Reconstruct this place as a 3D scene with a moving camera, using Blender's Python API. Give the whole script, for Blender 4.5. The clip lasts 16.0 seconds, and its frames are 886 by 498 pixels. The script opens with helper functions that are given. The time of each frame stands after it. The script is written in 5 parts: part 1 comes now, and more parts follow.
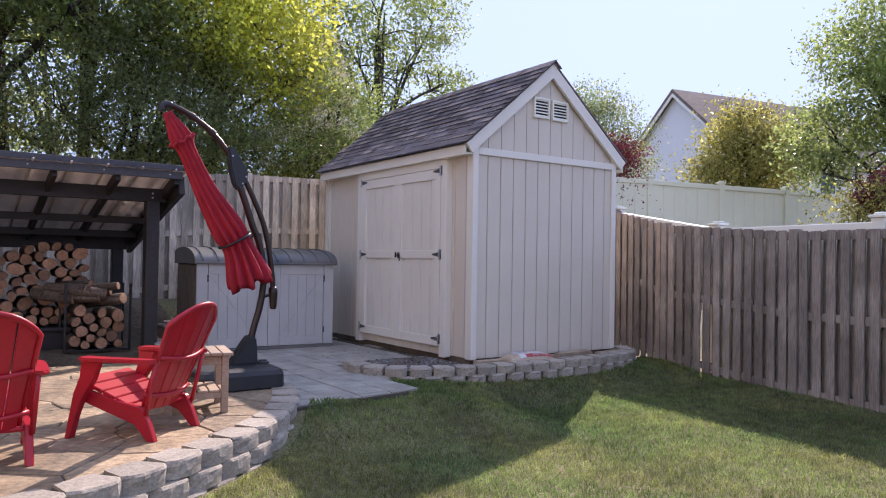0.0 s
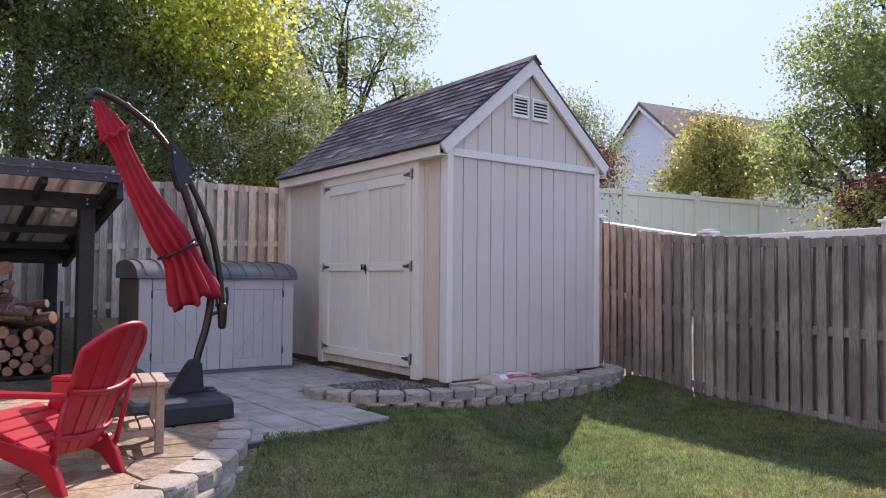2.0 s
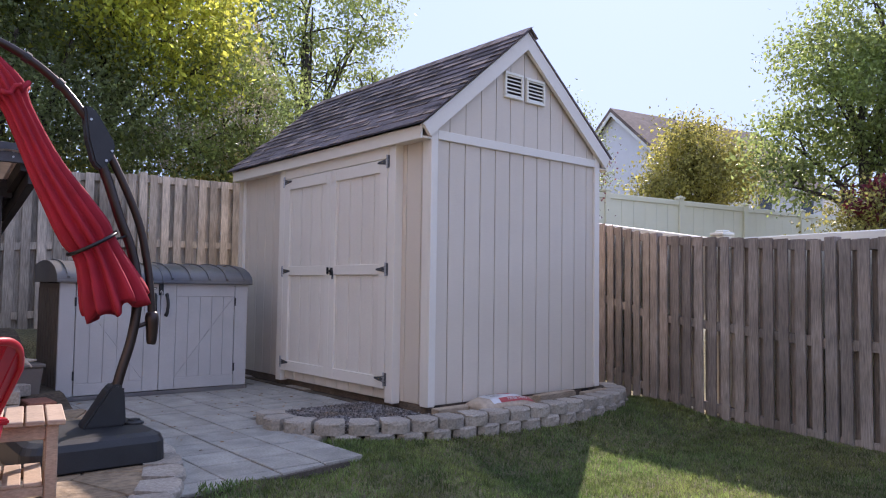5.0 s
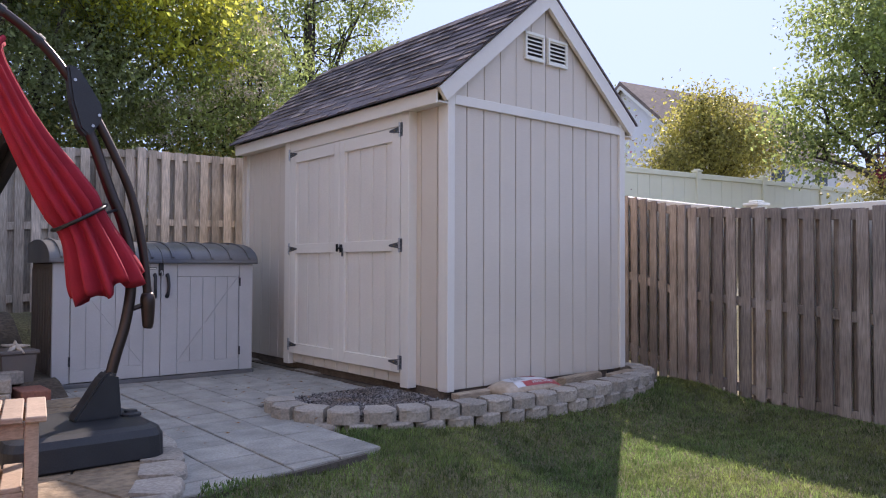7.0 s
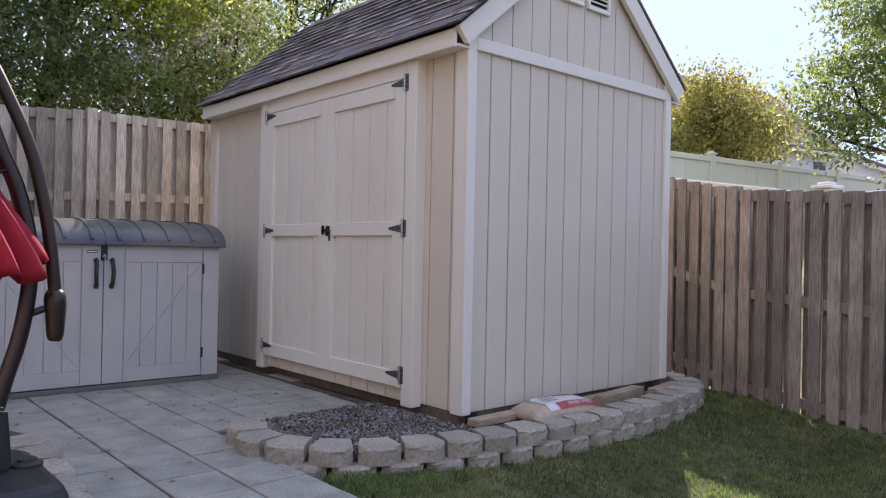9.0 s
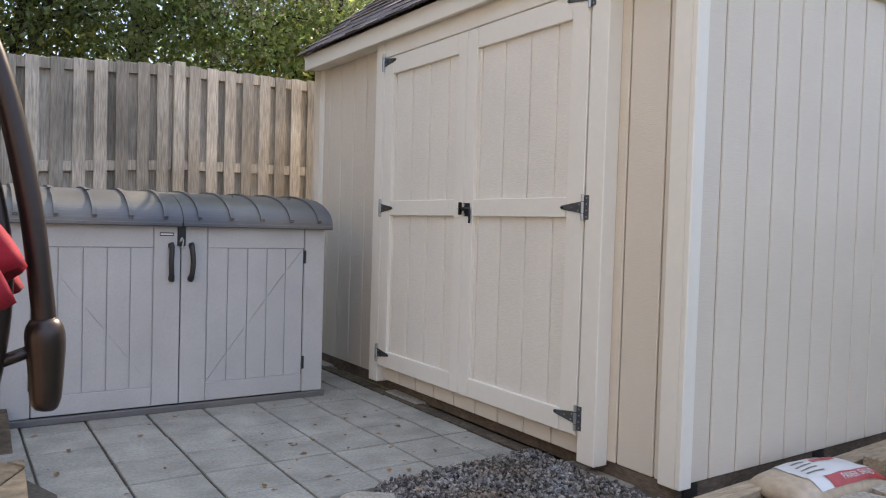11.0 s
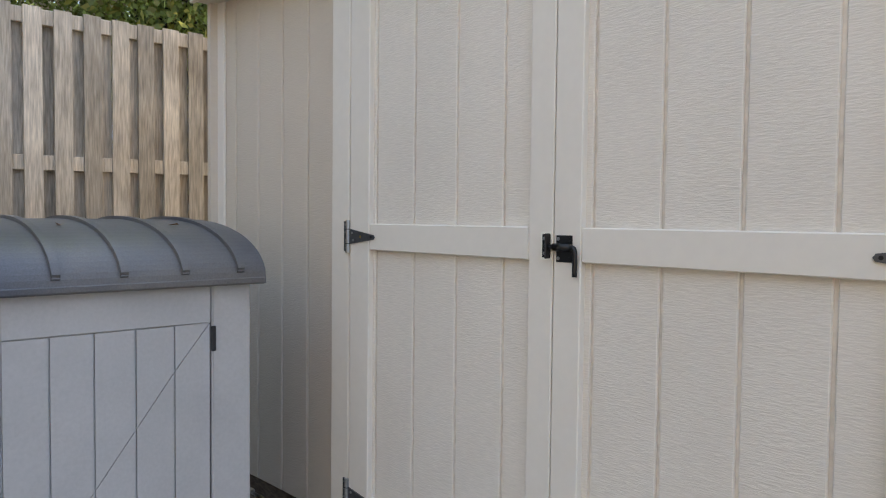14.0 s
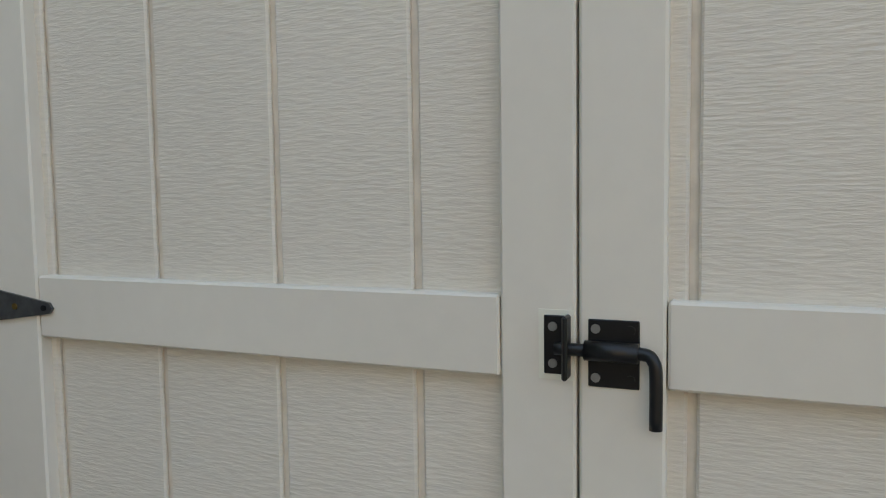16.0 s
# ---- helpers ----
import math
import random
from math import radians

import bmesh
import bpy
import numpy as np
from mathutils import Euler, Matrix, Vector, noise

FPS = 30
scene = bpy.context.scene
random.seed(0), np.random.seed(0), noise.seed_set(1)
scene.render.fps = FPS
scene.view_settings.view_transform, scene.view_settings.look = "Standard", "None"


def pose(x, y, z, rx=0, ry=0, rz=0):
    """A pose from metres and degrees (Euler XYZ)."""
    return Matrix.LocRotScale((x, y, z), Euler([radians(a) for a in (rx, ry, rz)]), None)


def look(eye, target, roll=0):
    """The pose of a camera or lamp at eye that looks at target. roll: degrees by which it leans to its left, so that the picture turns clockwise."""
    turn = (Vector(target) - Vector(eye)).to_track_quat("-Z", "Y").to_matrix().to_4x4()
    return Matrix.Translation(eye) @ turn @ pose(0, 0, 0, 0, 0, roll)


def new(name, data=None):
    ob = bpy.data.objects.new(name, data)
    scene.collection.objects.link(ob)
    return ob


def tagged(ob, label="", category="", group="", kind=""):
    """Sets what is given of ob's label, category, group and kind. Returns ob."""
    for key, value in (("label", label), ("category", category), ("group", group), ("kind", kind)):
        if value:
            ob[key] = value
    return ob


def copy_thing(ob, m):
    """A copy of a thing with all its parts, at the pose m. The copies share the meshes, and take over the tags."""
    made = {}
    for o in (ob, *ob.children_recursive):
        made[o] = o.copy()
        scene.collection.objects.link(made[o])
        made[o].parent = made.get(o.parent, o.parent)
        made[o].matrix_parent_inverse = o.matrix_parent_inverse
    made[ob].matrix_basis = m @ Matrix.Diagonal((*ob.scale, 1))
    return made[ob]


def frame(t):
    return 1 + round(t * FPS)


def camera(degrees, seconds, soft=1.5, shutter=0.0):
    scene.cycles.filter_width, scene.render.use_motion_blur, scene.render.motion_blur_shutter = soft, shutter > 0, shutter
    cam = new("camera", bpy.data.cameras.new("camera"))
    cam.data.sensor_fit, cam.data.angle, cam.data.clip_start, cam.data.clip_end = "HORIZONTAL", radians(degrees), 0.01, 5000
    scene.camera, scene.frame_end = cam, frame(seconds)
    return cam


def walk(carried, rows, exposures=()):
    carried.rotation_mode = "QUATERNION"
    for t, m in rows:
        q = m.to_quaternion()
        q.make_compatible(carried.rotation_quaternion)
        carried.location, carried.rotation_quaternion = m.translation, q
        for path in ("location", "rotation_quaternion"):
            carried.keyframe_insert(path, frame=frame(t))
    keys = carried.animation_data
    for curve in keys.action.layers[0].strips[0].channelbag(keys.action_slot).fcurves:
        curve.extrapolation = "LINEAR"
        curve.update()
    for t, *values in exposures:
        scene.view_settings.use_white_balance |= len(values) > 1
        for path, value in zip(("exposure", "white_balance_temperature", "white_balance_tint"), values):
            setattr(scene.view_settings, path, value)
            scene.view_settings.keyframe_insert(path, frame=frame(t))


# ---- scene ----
cam = camera(61.7, 16.0, soft=1.1)
PATH = [
    (0, (-4.67, -6.309, 1.109), (-3.539, -4.66, 1.143), 0.9),
    (0.5, (-4.583, -6.138, 1.083), (-3.418, -4.513, 1.121), 1.2),
    (1, (-4.552, -5.945, 1.069), (-3.352, -4.345, 1.108), 0.6),
    (1.5, (-4.462, -5.813, 1.059), (-3.256, -4.219, 1.113), 0.1),
    (2, (-4.306, -5.651, 1.068), (-3.098, -4.059, 1.147), 0.5),
    (2.5, (-4.204, -5.443, 1.037), (-2.978, -3.865, 1.126), 0.6),
    (3, (-4.129, -5.199, 1.044), (-2.867, -3.65, 1.125), 0.4),
    (3.5, (-3.959, -5.003, 1.016), (-2.687, -3.463, 1.113), 0.6),
    (4, (-3.853, -4.834, 1.025), (-2.569, -3.304, 1.134), 0.9),
    (6.3, (-3.677, -4.569, 1.029), (-2.394, -3.038, 1.125), 0.5),
    (6.5, (-3.651, -4.525, 1.02), (-2.381, -2.982, 1.102), 0.6),
    (7, (-3.573, -4.285, 1.007), (-2.295, -2.747, 1.058), 0.2),
    (7.5, (-3.433, -4.065, 1.01), (-2.131, -2.547, 1.064), 0.0),
    (8, (-3.233, -3.838, 1.043), (-1.923, -2.328, 1.099), 0.5),
    (8.2, (-3.179, -3.723, 1.032), (-1.858, -2.222, 1.081), 0.7),
    (10.3, (-2.553, -2.347, 1.073), (-1.314, -0.778, 1.025), 1.9),
    (10.5, (-2.485, -2.209, 1.076), (-1.283, -0.611, 1.025), 1.7),
    (11, (-2.374, -1.87, 1.094), (-1.262, -0.209, 1.028), 1.7),
    (11.5, (-2.248, -1.497, 1.128), (-1.149, 0.172, 1.048), 1.4),
    (12, (-2.077, -1.15, 1.149), (-1.01, 0.54, 1.094), 0.9),
    (12.5, (-1.972, -0.771, 1.158), (-0.862, 0.892, 1.13), 0.7),
    (13, (-1.877, -0.437, 1.214), (-0.685, 1.168, 1.148), -0.2),
    (13.5, (-1.736, -0.087, 1.238), (-0.475, 1.463, 1.165), -0.2),
    (14, (-1.626, 0.197, 1.254), (-0.25, 1.645, 1.173), 0.6),
    (14.5, (-1.485, 0.521, 1.291), (0.026, 1.828, 1.183), 0.7),
    (15, (-1.225, 0.797, 1.318), (0.391, 1.969, 1.206), 0.8),
    (15.5, (-1.0, 1.063, 1.361), (0.743, 2.032, 1.21), 0.2),
    (16, (-0.809, 1.269, 1.347), (1.031, 2.041, 1.199), -0.8),
]
walk(cam, [(t, look(eye, target, roll)) for t, eye, target, roll in PATH],
     exposures=((0, 0.57, 6600, 26), (4, 0.54, 6550, 25), (8.2, 0.55, 6750, 24), (10.3, 1.0, 7400, 14), (11.0, 1.08, 7450, 13), (11.5, 0.97, 7500, 14), (12.5, 0.96, 7500, 12), (14.5, 1.08, 7200, 7), (15.0, 0.89, 7500, 3), (16, 0.79, 7450, 3)))

# ---- sky and sun ----
SUN_EL, SUN_X, SUN_Y = radians(35.8), 0.812, 0.583
world = bpy.data.worlds.new("sky")
scene.world = world
world.use_nodes = True
wn = world.node_tree.nodes
sky = wn.new("ShaderNodeTexSky")
sky.sky_type, sky.sun_disc, sky.sun_elevation = "NISHITA", False, SUN_EL
sky.sun_rotation = math.atan2(SUN_X, SUN_Y)
sky.air_density, sky.dust_density = 1.0, 1.5
haze = wn.new("ShaderNodeMix")
haze.data_type, haze.blend_type = "RGBA", "MIX"
haze.inputs[0].default_value = 0.965
haze.inputs[7].default_value = (4.6, 6.25, 9.7, 1)
world.node_tree.links.new(sky.outputs[0], haze.inputs[6])
world.node_tree.links.new(haze.outputs[2], wn["Background"].inputs[0])
wn["Background"].inputs[1].default_value = 0.1
sun = new("sun", bpy.data.lights.new("sun", "SUN"))
sun.data.energy, sun.data.angle, sun.data.color = 5.0, radians(0.55), (1.0, 0.93, 0.82)
sun.matrix_world = look((SUN_X * 40, SUN_Y * 40, 40 * math.tan(SUN_EL)), (0, 0, 0))


# ---- materials ----
def shade(name, base, rough=0.7, metal=0.0, grain=(0.12, 30.0), stain=(0.1, 1.5), bump=(0.2, 40.0, 0.004),
          stretch=(1, 1, 1), piece=0.0, tint=None, coat=0.0, leafy=0.0, spec=0.5, glow=1.6):
    """Surface with grain, larger stains, fine relief, and a change from piece to piece."""
    m = bpy.data.materials.new(name)
    m.use_nodes = True
    n, l = m.node_tree.nodes, m.node_tree.links
    bsdf, out = n["Principled BSDF"], n["Material Output"]
    bsdf.inputs["Roughness"].default_value, bsdf.inputs["Metallic"].default_value = rough, metal
    bsdf.inputs["Coat Weight"].default_value = coat
    bsdf.inputs["Specular IOR Level"].default_value = spec
    geo = n.new("ShaderNodeNewGeometry")
    scale = n.new("ShaderNodeVectorMath")
    scale.operation, scale.inputs[1].default_value = "MULTIPLY", stretch
    l.new(geo.outputs["Position"], scale.inputs[0])

    def noisy(size, detail, raw=False):
        t = n.new("ShaderNodeTexNoise")
        t.inputs["Scale"].default_value, t.inputs["Detail"].default_value = size, detail
        l.new(geo.outputs["Position"] if raw else scale.outputs[0], t.inputs["Vector"])
        return t.outputs["Fac"]

    def blend(kind, a, b, fac):
        x = n.new("ShaderNodeMix")
        x.data_type, x.blend_type = "RGBA", kind
        for sock, v in ((x.inputs[0], fac), (x.inputs[6], a), (x.inputs[7], b)):
            if hasattr(v, "is_output"):
                l.new(v, sock)
            else:
                sock.default_value = v if isinstance(v, float) else (*v, 1)
        return x.outputs[2]

    def span(fac, low, high):
        r = n.new("ShaderNodeMapRange")
        r.inputs["From Min"].default_value, r.inputs["From Max"].default_value = 0.3, 0.7
        r.inputs["To Min"].default_value, r.inputs["To Max"].default_value = low, high
        l.new(fac, r.inputs["Value"])
        return r.outputs[0]

    def times(color, value):
        x = n.new("ShaderNodeVectorMath")
        x.operation = "SCALE"
        l.new(color, x.inputs[0])
        l.new(value, x.inputs["Scale"])
        return x.outputs[0]

    rgb = n.new("ShaderNodeRGB")
    rgb.outputs[0].default_value = (*base, 1)
    c = rgb.outputs[0]
    if tint:
        c = blend("MIX", c, tint, span(noisy(stain[1], 4.0, True), 0.0, 1.0))
    c = times(c, span(noisy(grain[1], 6.0), 1 - grain[0], 1 + grain[0]))
    c = times(c, span(noisy(stain[1] * 1.7, 3.0, True), 1 - stain[0], 1 + stain[0]))
    if piece:
        info = n.new("ShaderNodeObjectInfo")
        isl = n.new("ShaderNodeMath")
        isl.operation = "ADD"
        l.new(info.outputs["Random"], isl.inputs[0])
        l.new(geo.outputs["Random Per Island"], isl.inputs[1])
        fr = n.new("ShaderNodeMath")
        fr.operation = "FRACT"
        l.new(isl.outputs[0], fr.inputs[0])
        r = n.new("ShaderNodeMapRange")
        r.inputs["To Min"].default_value, r.inputs["To Max"].default_value = 1 - piece, 1 + piece
        l.new(fr.outputs[0], r.inputs["Value"])
        c = times(c, r.outputs[0])
    l.new(c, bsdf.inputs["Base Color"])
    if bump[0]:
        b = n.new("ShaderNodeBump")
        b.inputs["Strength"].default_value, b.inputs["Distance"].default_value = bump[0], bump[2]
        l.new(noisy(bump[1], 8.0), b.inputs["Height"])
        l.new(b.outputs[0], bsdf.inputs["Normal"])
    if leafy:
        tr = n.new("ShaderNodeBsdfTranslucent")
        l.new(times(c, span(noisy(0.6, 2.0, True), glow * 0.85, glow * 1.15)), tr.inputs[0])
        mix = n.new("ShaderNodeMixShader")
        mix.inputs[0].default_value = leafy
        l.new(bsdf.outputs[0], mix.inputs[1])
        l.new(tr.outputs[0], mix.inputs[2])
        l.new(mix.outputs[0], out.inputs[0])
    return m


SIDING = shade("painted_siding", (0.66, 0.58, 0.48), 0.62, grain=(0.025, 20), stain=(0.03, 1.2), bump=(0.36, 20, 0.0045), stretch=(1, 1, 20))
DOORSKIN = shade("painted_door_panel", (0.74, 0.685, 0.60), 0.6, grain=(0.045, 60), stain=(0.03, 1.6), bump=(0.6, 85, 0.003), stretch=(1, 0.5, 3.2))
TRIM = shade("painted_trim", (0.77, 0.72, 0.635), 0.55, grain=(0.015, 30), stain=(0.02, 1.0), bump=(0.08, 60, 0.002))
VINYL = shade("white_vinyl", (0.80, 0.78, 0.68), 0.4, grain=(0.01, 10), stain=(0.03, 0.7), bump=(0, 1, 0))
# white vinyl with bounce light from the sunlit lawn put into its tint
BOUNCEVINYL = shade("lawn_bounce_vinyl", (0.78, 0.76, 0.58), 0.4, grain=(0.01, 10), stain=(0.03, 0.7), bump=(0, 1, 0))
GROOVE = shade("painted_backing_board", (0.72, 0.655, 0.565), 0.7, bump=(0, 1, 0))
SHINGLE = shade("asphalt_shingle", (0.135, 0.115, 0.118), 0.95, grain=(0.35, 160), stain=(0.15, 1.5), bump=(0.7, 220, 0.004), piece=0.5, tint=(0.145, 0.118, 0.115), spec=0.2)
DARKSTEEL = shade("dull_zinc", (0.13, 0.133, 0.138), 0.45, 0.7, grain=(0.15, 90), bump=(0.05, 60, 0.001))
BRASS = shade("brass_screw", (0.45, 0.30, 0.10), 0.35, 0.9, bump=(0, 1, 0))
# near-black colour for drawn shadow lines: shingle courses and vent slat gaps
SHADELINE = shade("shade_line_dark", (0.035, 0.03, 0.032), 0.95, grain=(0.3, 160), bump=(0.5, 220, 0.003), spec=0.2)
STEEL = shade("galvanised_steel", (0.42, 0.43, 0.44), 0.38, 0.9, grain=(0.1, 90), bump=(0.05, 60, 0.001))
BLACKMETAL = shade("black_painted_metal", (0.008, 0.008, 0.009), 0.36, 0.1, grain=(0.1, 50), bump=(0.1, 90, 0.001))
FENCE = shade("weathered_cedar", (0.35, 0.295, 0.23), 0.9, grain=(0.32, 34), stain=(0.22, 1.3), bump=(0.6, 60, 0.006), stretch=(3, 3, 0.25), piece=0.36, tint=(0.42, 0.375, 0.315))
DARKFENCE = shade("dark_grey_cedar", (0.24, 0.19, 0.155), 0.9, grain=(0.35, 34), stain=(0.25, 1.6), bump=(0.6, 60, 0.006), stretch=(3, 3, 0.25), piece=0.22, tint=(0.29, 0.245, 0.21))
BOXGREY = shade("grey_resin", (0.45, 0.44, 0.425), 0.6, grain=(0.04, 90), stain=(0.06, 2.0), bump=(0.15, 160, 0.002))
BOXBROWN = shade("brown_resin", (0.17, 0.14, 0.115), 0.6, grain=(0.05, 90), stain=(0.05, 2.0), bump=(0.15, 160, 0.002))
LIDGREY = shade("charcoal_resin", (0.078, 0.083, 0.098), 0.4, grain=(0.15, 220), stain=(0.14, 1.6), bump=(0.2, 300, 0.002), tint=(0.17, 0.155, 0.135))
PAVER = shade("concrete_paver", (0.30, 0.283, 0.245), 0.9, grain=(0.16, 70), stain=(0.2, 3.0), bump=(0.35, 130, 0.004), piece=0.1)
STAMPED = shade("stamped_concrete", (0.335, 0.235, 0.14), 0.75, grain=(0.34, 22), stain=(0.3, 1.8), bump=(1.0, 13, 0.02), piece=0.2, tint=(0.235, 0.175, 0.11))
JOINT = shade("sandy_joint", (0.085, 0.07, 0.055), 0.95, grain=(0.3, 60))
BLOCK = shade("grey_concrete_block", (0.34, 0.295, 0.24), 0.92, grain=(0.25, 60), stain=(0.18, 2.0), bump=(0.45, 70, 0.008), piece=0.13)
GRAVEL = shade("bluestone_gravel", (0.19, 0.185, 0.185), 0.85, grain=(0.3, 80), stain=(0.2, 4), tint=(0.15, 0.115, 0.085), bump=(0.4, 90, 0.004), piece=0.75)
SOIL = shade("brown_soil", (0.10, 0.075, 0.05), 0.95, grain=(0.4, 30), stain=(0.3, 2), bump=(0.8, 30, 0.02))
LAWN = shade("lawn_earth", (0.11, 0.115, 0.045), 0.95, grain=(0.45, 40), stain=(0.35, 0.9), bump=(1.0, 60, 0.03), tint=(0.19, 0.155, 0.08))
BLADE = shade("grass_blade", (0.08, 0.142, 0.042), 0.5, grain=(0.45, 9), stain=(0.3, 1.1), bump=(0, 1, 0), piece=0.45, tint=(0.15, 0.16, 0.05), leafy=0.5, glow=2.0)
RED = shade("red_resin", (0.45, 0.014, 0.028), 0.36, grain=(0.05, 40), stain=(0.1, 3), bump=(0.08, 120, 0.001), leafy=0.12)
CANVAS = shade("red_canvas", (0.38, 0.018, 0.035), 0.85, grain=(0.1, 200), stain=(0.15, 3), bump=(0.25, 260, 0.002), leafy=0.15)
MAST = shade("bronze_aluminium", (0.055, 0.042, 0.038), 0.34, 0.75, grain=(0.05, 60), bump=(0.03, 60, 0.001))
BLACKRESIN = shade("black_resin", (0.018, 0.019, 0.021), 0.5, grain=(0.25, 160), stain=(0.2, 4), bump=(0.25, 200, 0.002))
TEAK = shade("weathered_teak", (0.36, 0.26, 0.185), 0.75, grain=(0.22, 40), stain=(0.12, 3), bump=(0.3, 70, 0.003), stretch=(1, 4, 4), piece=0.12)
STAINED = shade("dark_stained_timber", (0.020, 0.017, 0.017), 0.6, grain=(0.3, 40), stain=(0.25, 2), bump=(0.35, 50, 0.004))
FASCIA = shade("slate_painted_fascia", (0.05, 0.052, 0.062), 0.55, grain=(0.2, 40), stain=(0.2, 2), bump=(0.3, 50, 0.003))
PANELING = shade("corrugated_panel", (0.42, 0.36, 0.32), 0.75, grain=(0.08, 30), stain=(0.1, 2), bump=(0.1, 30, 0.002), leafy=0.1)
BARK = shade("log_bark", (0.115, 0.085, 0.065), 0.95, grain=(0.4, 40), stain=(0.3, 4), bump=(1.0, 40, 0.02), piece=0.3)
ENDGRAIN = shade("cut_wood", (0.27, 0.15, 0.09), 0.85, grain=(0.25, 50), stain=(0.25, 6), bump=(0.4, 90, 0.004), piece=0.35)
TRUNK = shade("tree_bark", (0.06, 0.048, 0.038), 0.95, grain=(0.4, 20), stain=(0.3, 2), bump=(1.0, 20, 0.03), stretch=(2, 2, 0.5))
LEAF = shade("green_leaf", (0.15, 0.185, 0.06), 0.4, grain=(0.15, 3), stain=(0.3, 0.5), bump=(0, 1, 0), piece=0.4, leafy=0.6, glow=2.2)
LEAFLIME = shade("yellow_green_leaf", (0.29, 0.30, 0.055), 0.45, grain=(0.15, 3), stain=(0.3, 0.5), bump=(0, 1, 0), piece=0.35, leafy=0.68, glow=2.2)
LEAFDARK = shade("dark_green_leaf", (0.145, 0.175, 0.075), 0.38, grain=(0.15, 3), stain=(0.3, 0.5), bump=(0, 1, 0), piece=0.4, leafy=0.6, glow=2.1)
LEAFOLIVE = shade("olive_leaf", (0.23, 0.215, 0.06), 0.45, grain=(0.15, 3), stain=(0.35, 0.6), bump=(0, 1, 0), piece=0.45, leafy=0.55, glow=2.0)
LEAFRED = shade("red_leaf", (0.12, 0.018, 0.028), 0.5, grain=(0.15, 3), stain=(0.3, 0.5), bump=(0, 1, 0), piece=0.35, leafy=0.4)
BLOSSOM = shade("cream_blossom", (0.50, 0.44, 0.34), 0.8, grain=(0.1, 5), bump=(0, 1, 0), piece=0.25, leafy=0.3)
SIDEWHITE = shade("white_clapboard", (0.74, 0.73, 0.71), 0.6, grain=(0.02, 5), stain=(0.03, 0.3), bump=(0, 1, 0))
ROOFTAN = shade("brown_roofing", (0.20, 0.15, 0.12), 0.9, grain=(0.2, 6), stain=(0.15, 0.6), bump=(0.4, 8, 0.02))
GLASS = shade("dark_window_glass", (0.02, 0.024, 0.03), 0.05, bump=(0, 1, 0))
BAGTAN = shade("clear_plastic_sand", (0.42, 0.33, 0.24), 0.35, grain=(0.15, 30), bump=(0.4, 20, 0.01))
BAGWHITE = shade("white_plastic", (0.58, 0.57, 0.56), 0.35, grain=(0.03, 30), bump=(0.3, 18, 0.008))
BAGRED = shade("red_print", (0.36, 0.04, 0.04), 0.35, bump=(0.3, 18, 0.008))
OLDWOOD = shade("rough_sawn_lumber", (0.33, 0.25, 0.17), 0.9, grain=(0.3, 30), stain=(0.2, 3), bump=(0.5, 50, 0.004), stretch=(0.4, 4, 4))
SKIDWOOD = shade("dark_floor_timber", (0.13, 0.095, 0.07), 0.9, grain=(0.35, 30), stain=(0.3, 3), bump=(0.5, 50, 0.004), stretch=(1, 1, 4))
TERRACOTTA = shade("terracotta", (0.36, 0.13, 0.08), 0.85, grain=(0.15, 30), bump=(0.2, 40, 0.003))
BRICK = shade("red_brick", (0.28, 0.115, 0.075), 0.9, grain=(0.2, 50), bump=(0.5, 60, 0.004))
STARFISH = shade("pale_shell", (0.62, 0.52, 0.40), 0.8, grain=(0.15, 60), bump=(0.4, 90, 0.004))
DRYLEAF = shade("fallen_leaf", (0.22, 0.11, 0.04), 0.8, grain=(0.3, 30), bump=(0, 1, 0), piece=0.4)

# ---- building helpers ----
def part(name, bm, material, parent=None, label="", smooth=False):
    """Links a bmesh as one mesh object, under a thing or a part."""
    me = bpy.data.meshes.new(name)
    bm.to_mesh(me)
    bm.free()
    return link(name, me, material, parent, label, smooth)


def link(name, me, material, parent=None, label="", smooth=False):
    if not me.materials:
        me.materials.append(material)
    if smooth:
        me.polygons.foreach_set("use_smooth", [True] * len(me.polygons))
    ob = new(name, me)
    ob.parent = parent
    if label:
        ob["label"] = label
    return ob


def mesh_from(name, verts, faces):
    me = bpy.data.meshes.new(name)
    me.from_pydata(verts, [], faces)
    me.update()
    return me


def thing(name, x, y, z, rz, label, category, group="", kind=""):
    ob = new(name)
    ob.matrix_basis = pose(x, y, z, 0, 0, rz)
    ob.empty_display_size = 0.1
    return tagged(ob, label, category, group, kind)


def slab(bm, x0, x1, y0, y1, z0, z1, bevel=0.0, turn=None):
    """A bevelled board, added to bm."""
    vs = [bm.verts.new((x, y, z)) for z in (z0, z1) for x, y in ((x0, y0), (x1, y0), (x1, y1), (x0, y1))]
    fs = [bm.faces.new([vs[i] for i in q]) for q in ((3, 2, 1, 0), (4, 5, 6, 7), (0, 1, 5, 4), (1, 2, 6, 5), (2, 3, 7, 6), (3, 0, 4, 7))]
    if bevel:
        edges = list({e for f in fs for e in f.edges})
        vs = list({v for f in bmesh.ops.bevel(bm, geom=edges, offset=bevel, segments=1 if bevel < 0.02 else 3, affect="EDGES")["faces"] for v in f.verts} | {v for v in vs if v.is_valid})
    if turn is not None:
        bmesh.ops.transform(bm, matrix=turn, verts=[v for v in vs if v.is_valid])
    return bm


def board(x0, x1, y0, y1, z0, z1, bevel=0.004, turn=None):
    return slab(bmesh.new(), x0, x1, y0, y1, z0, z1, bevel, turn)


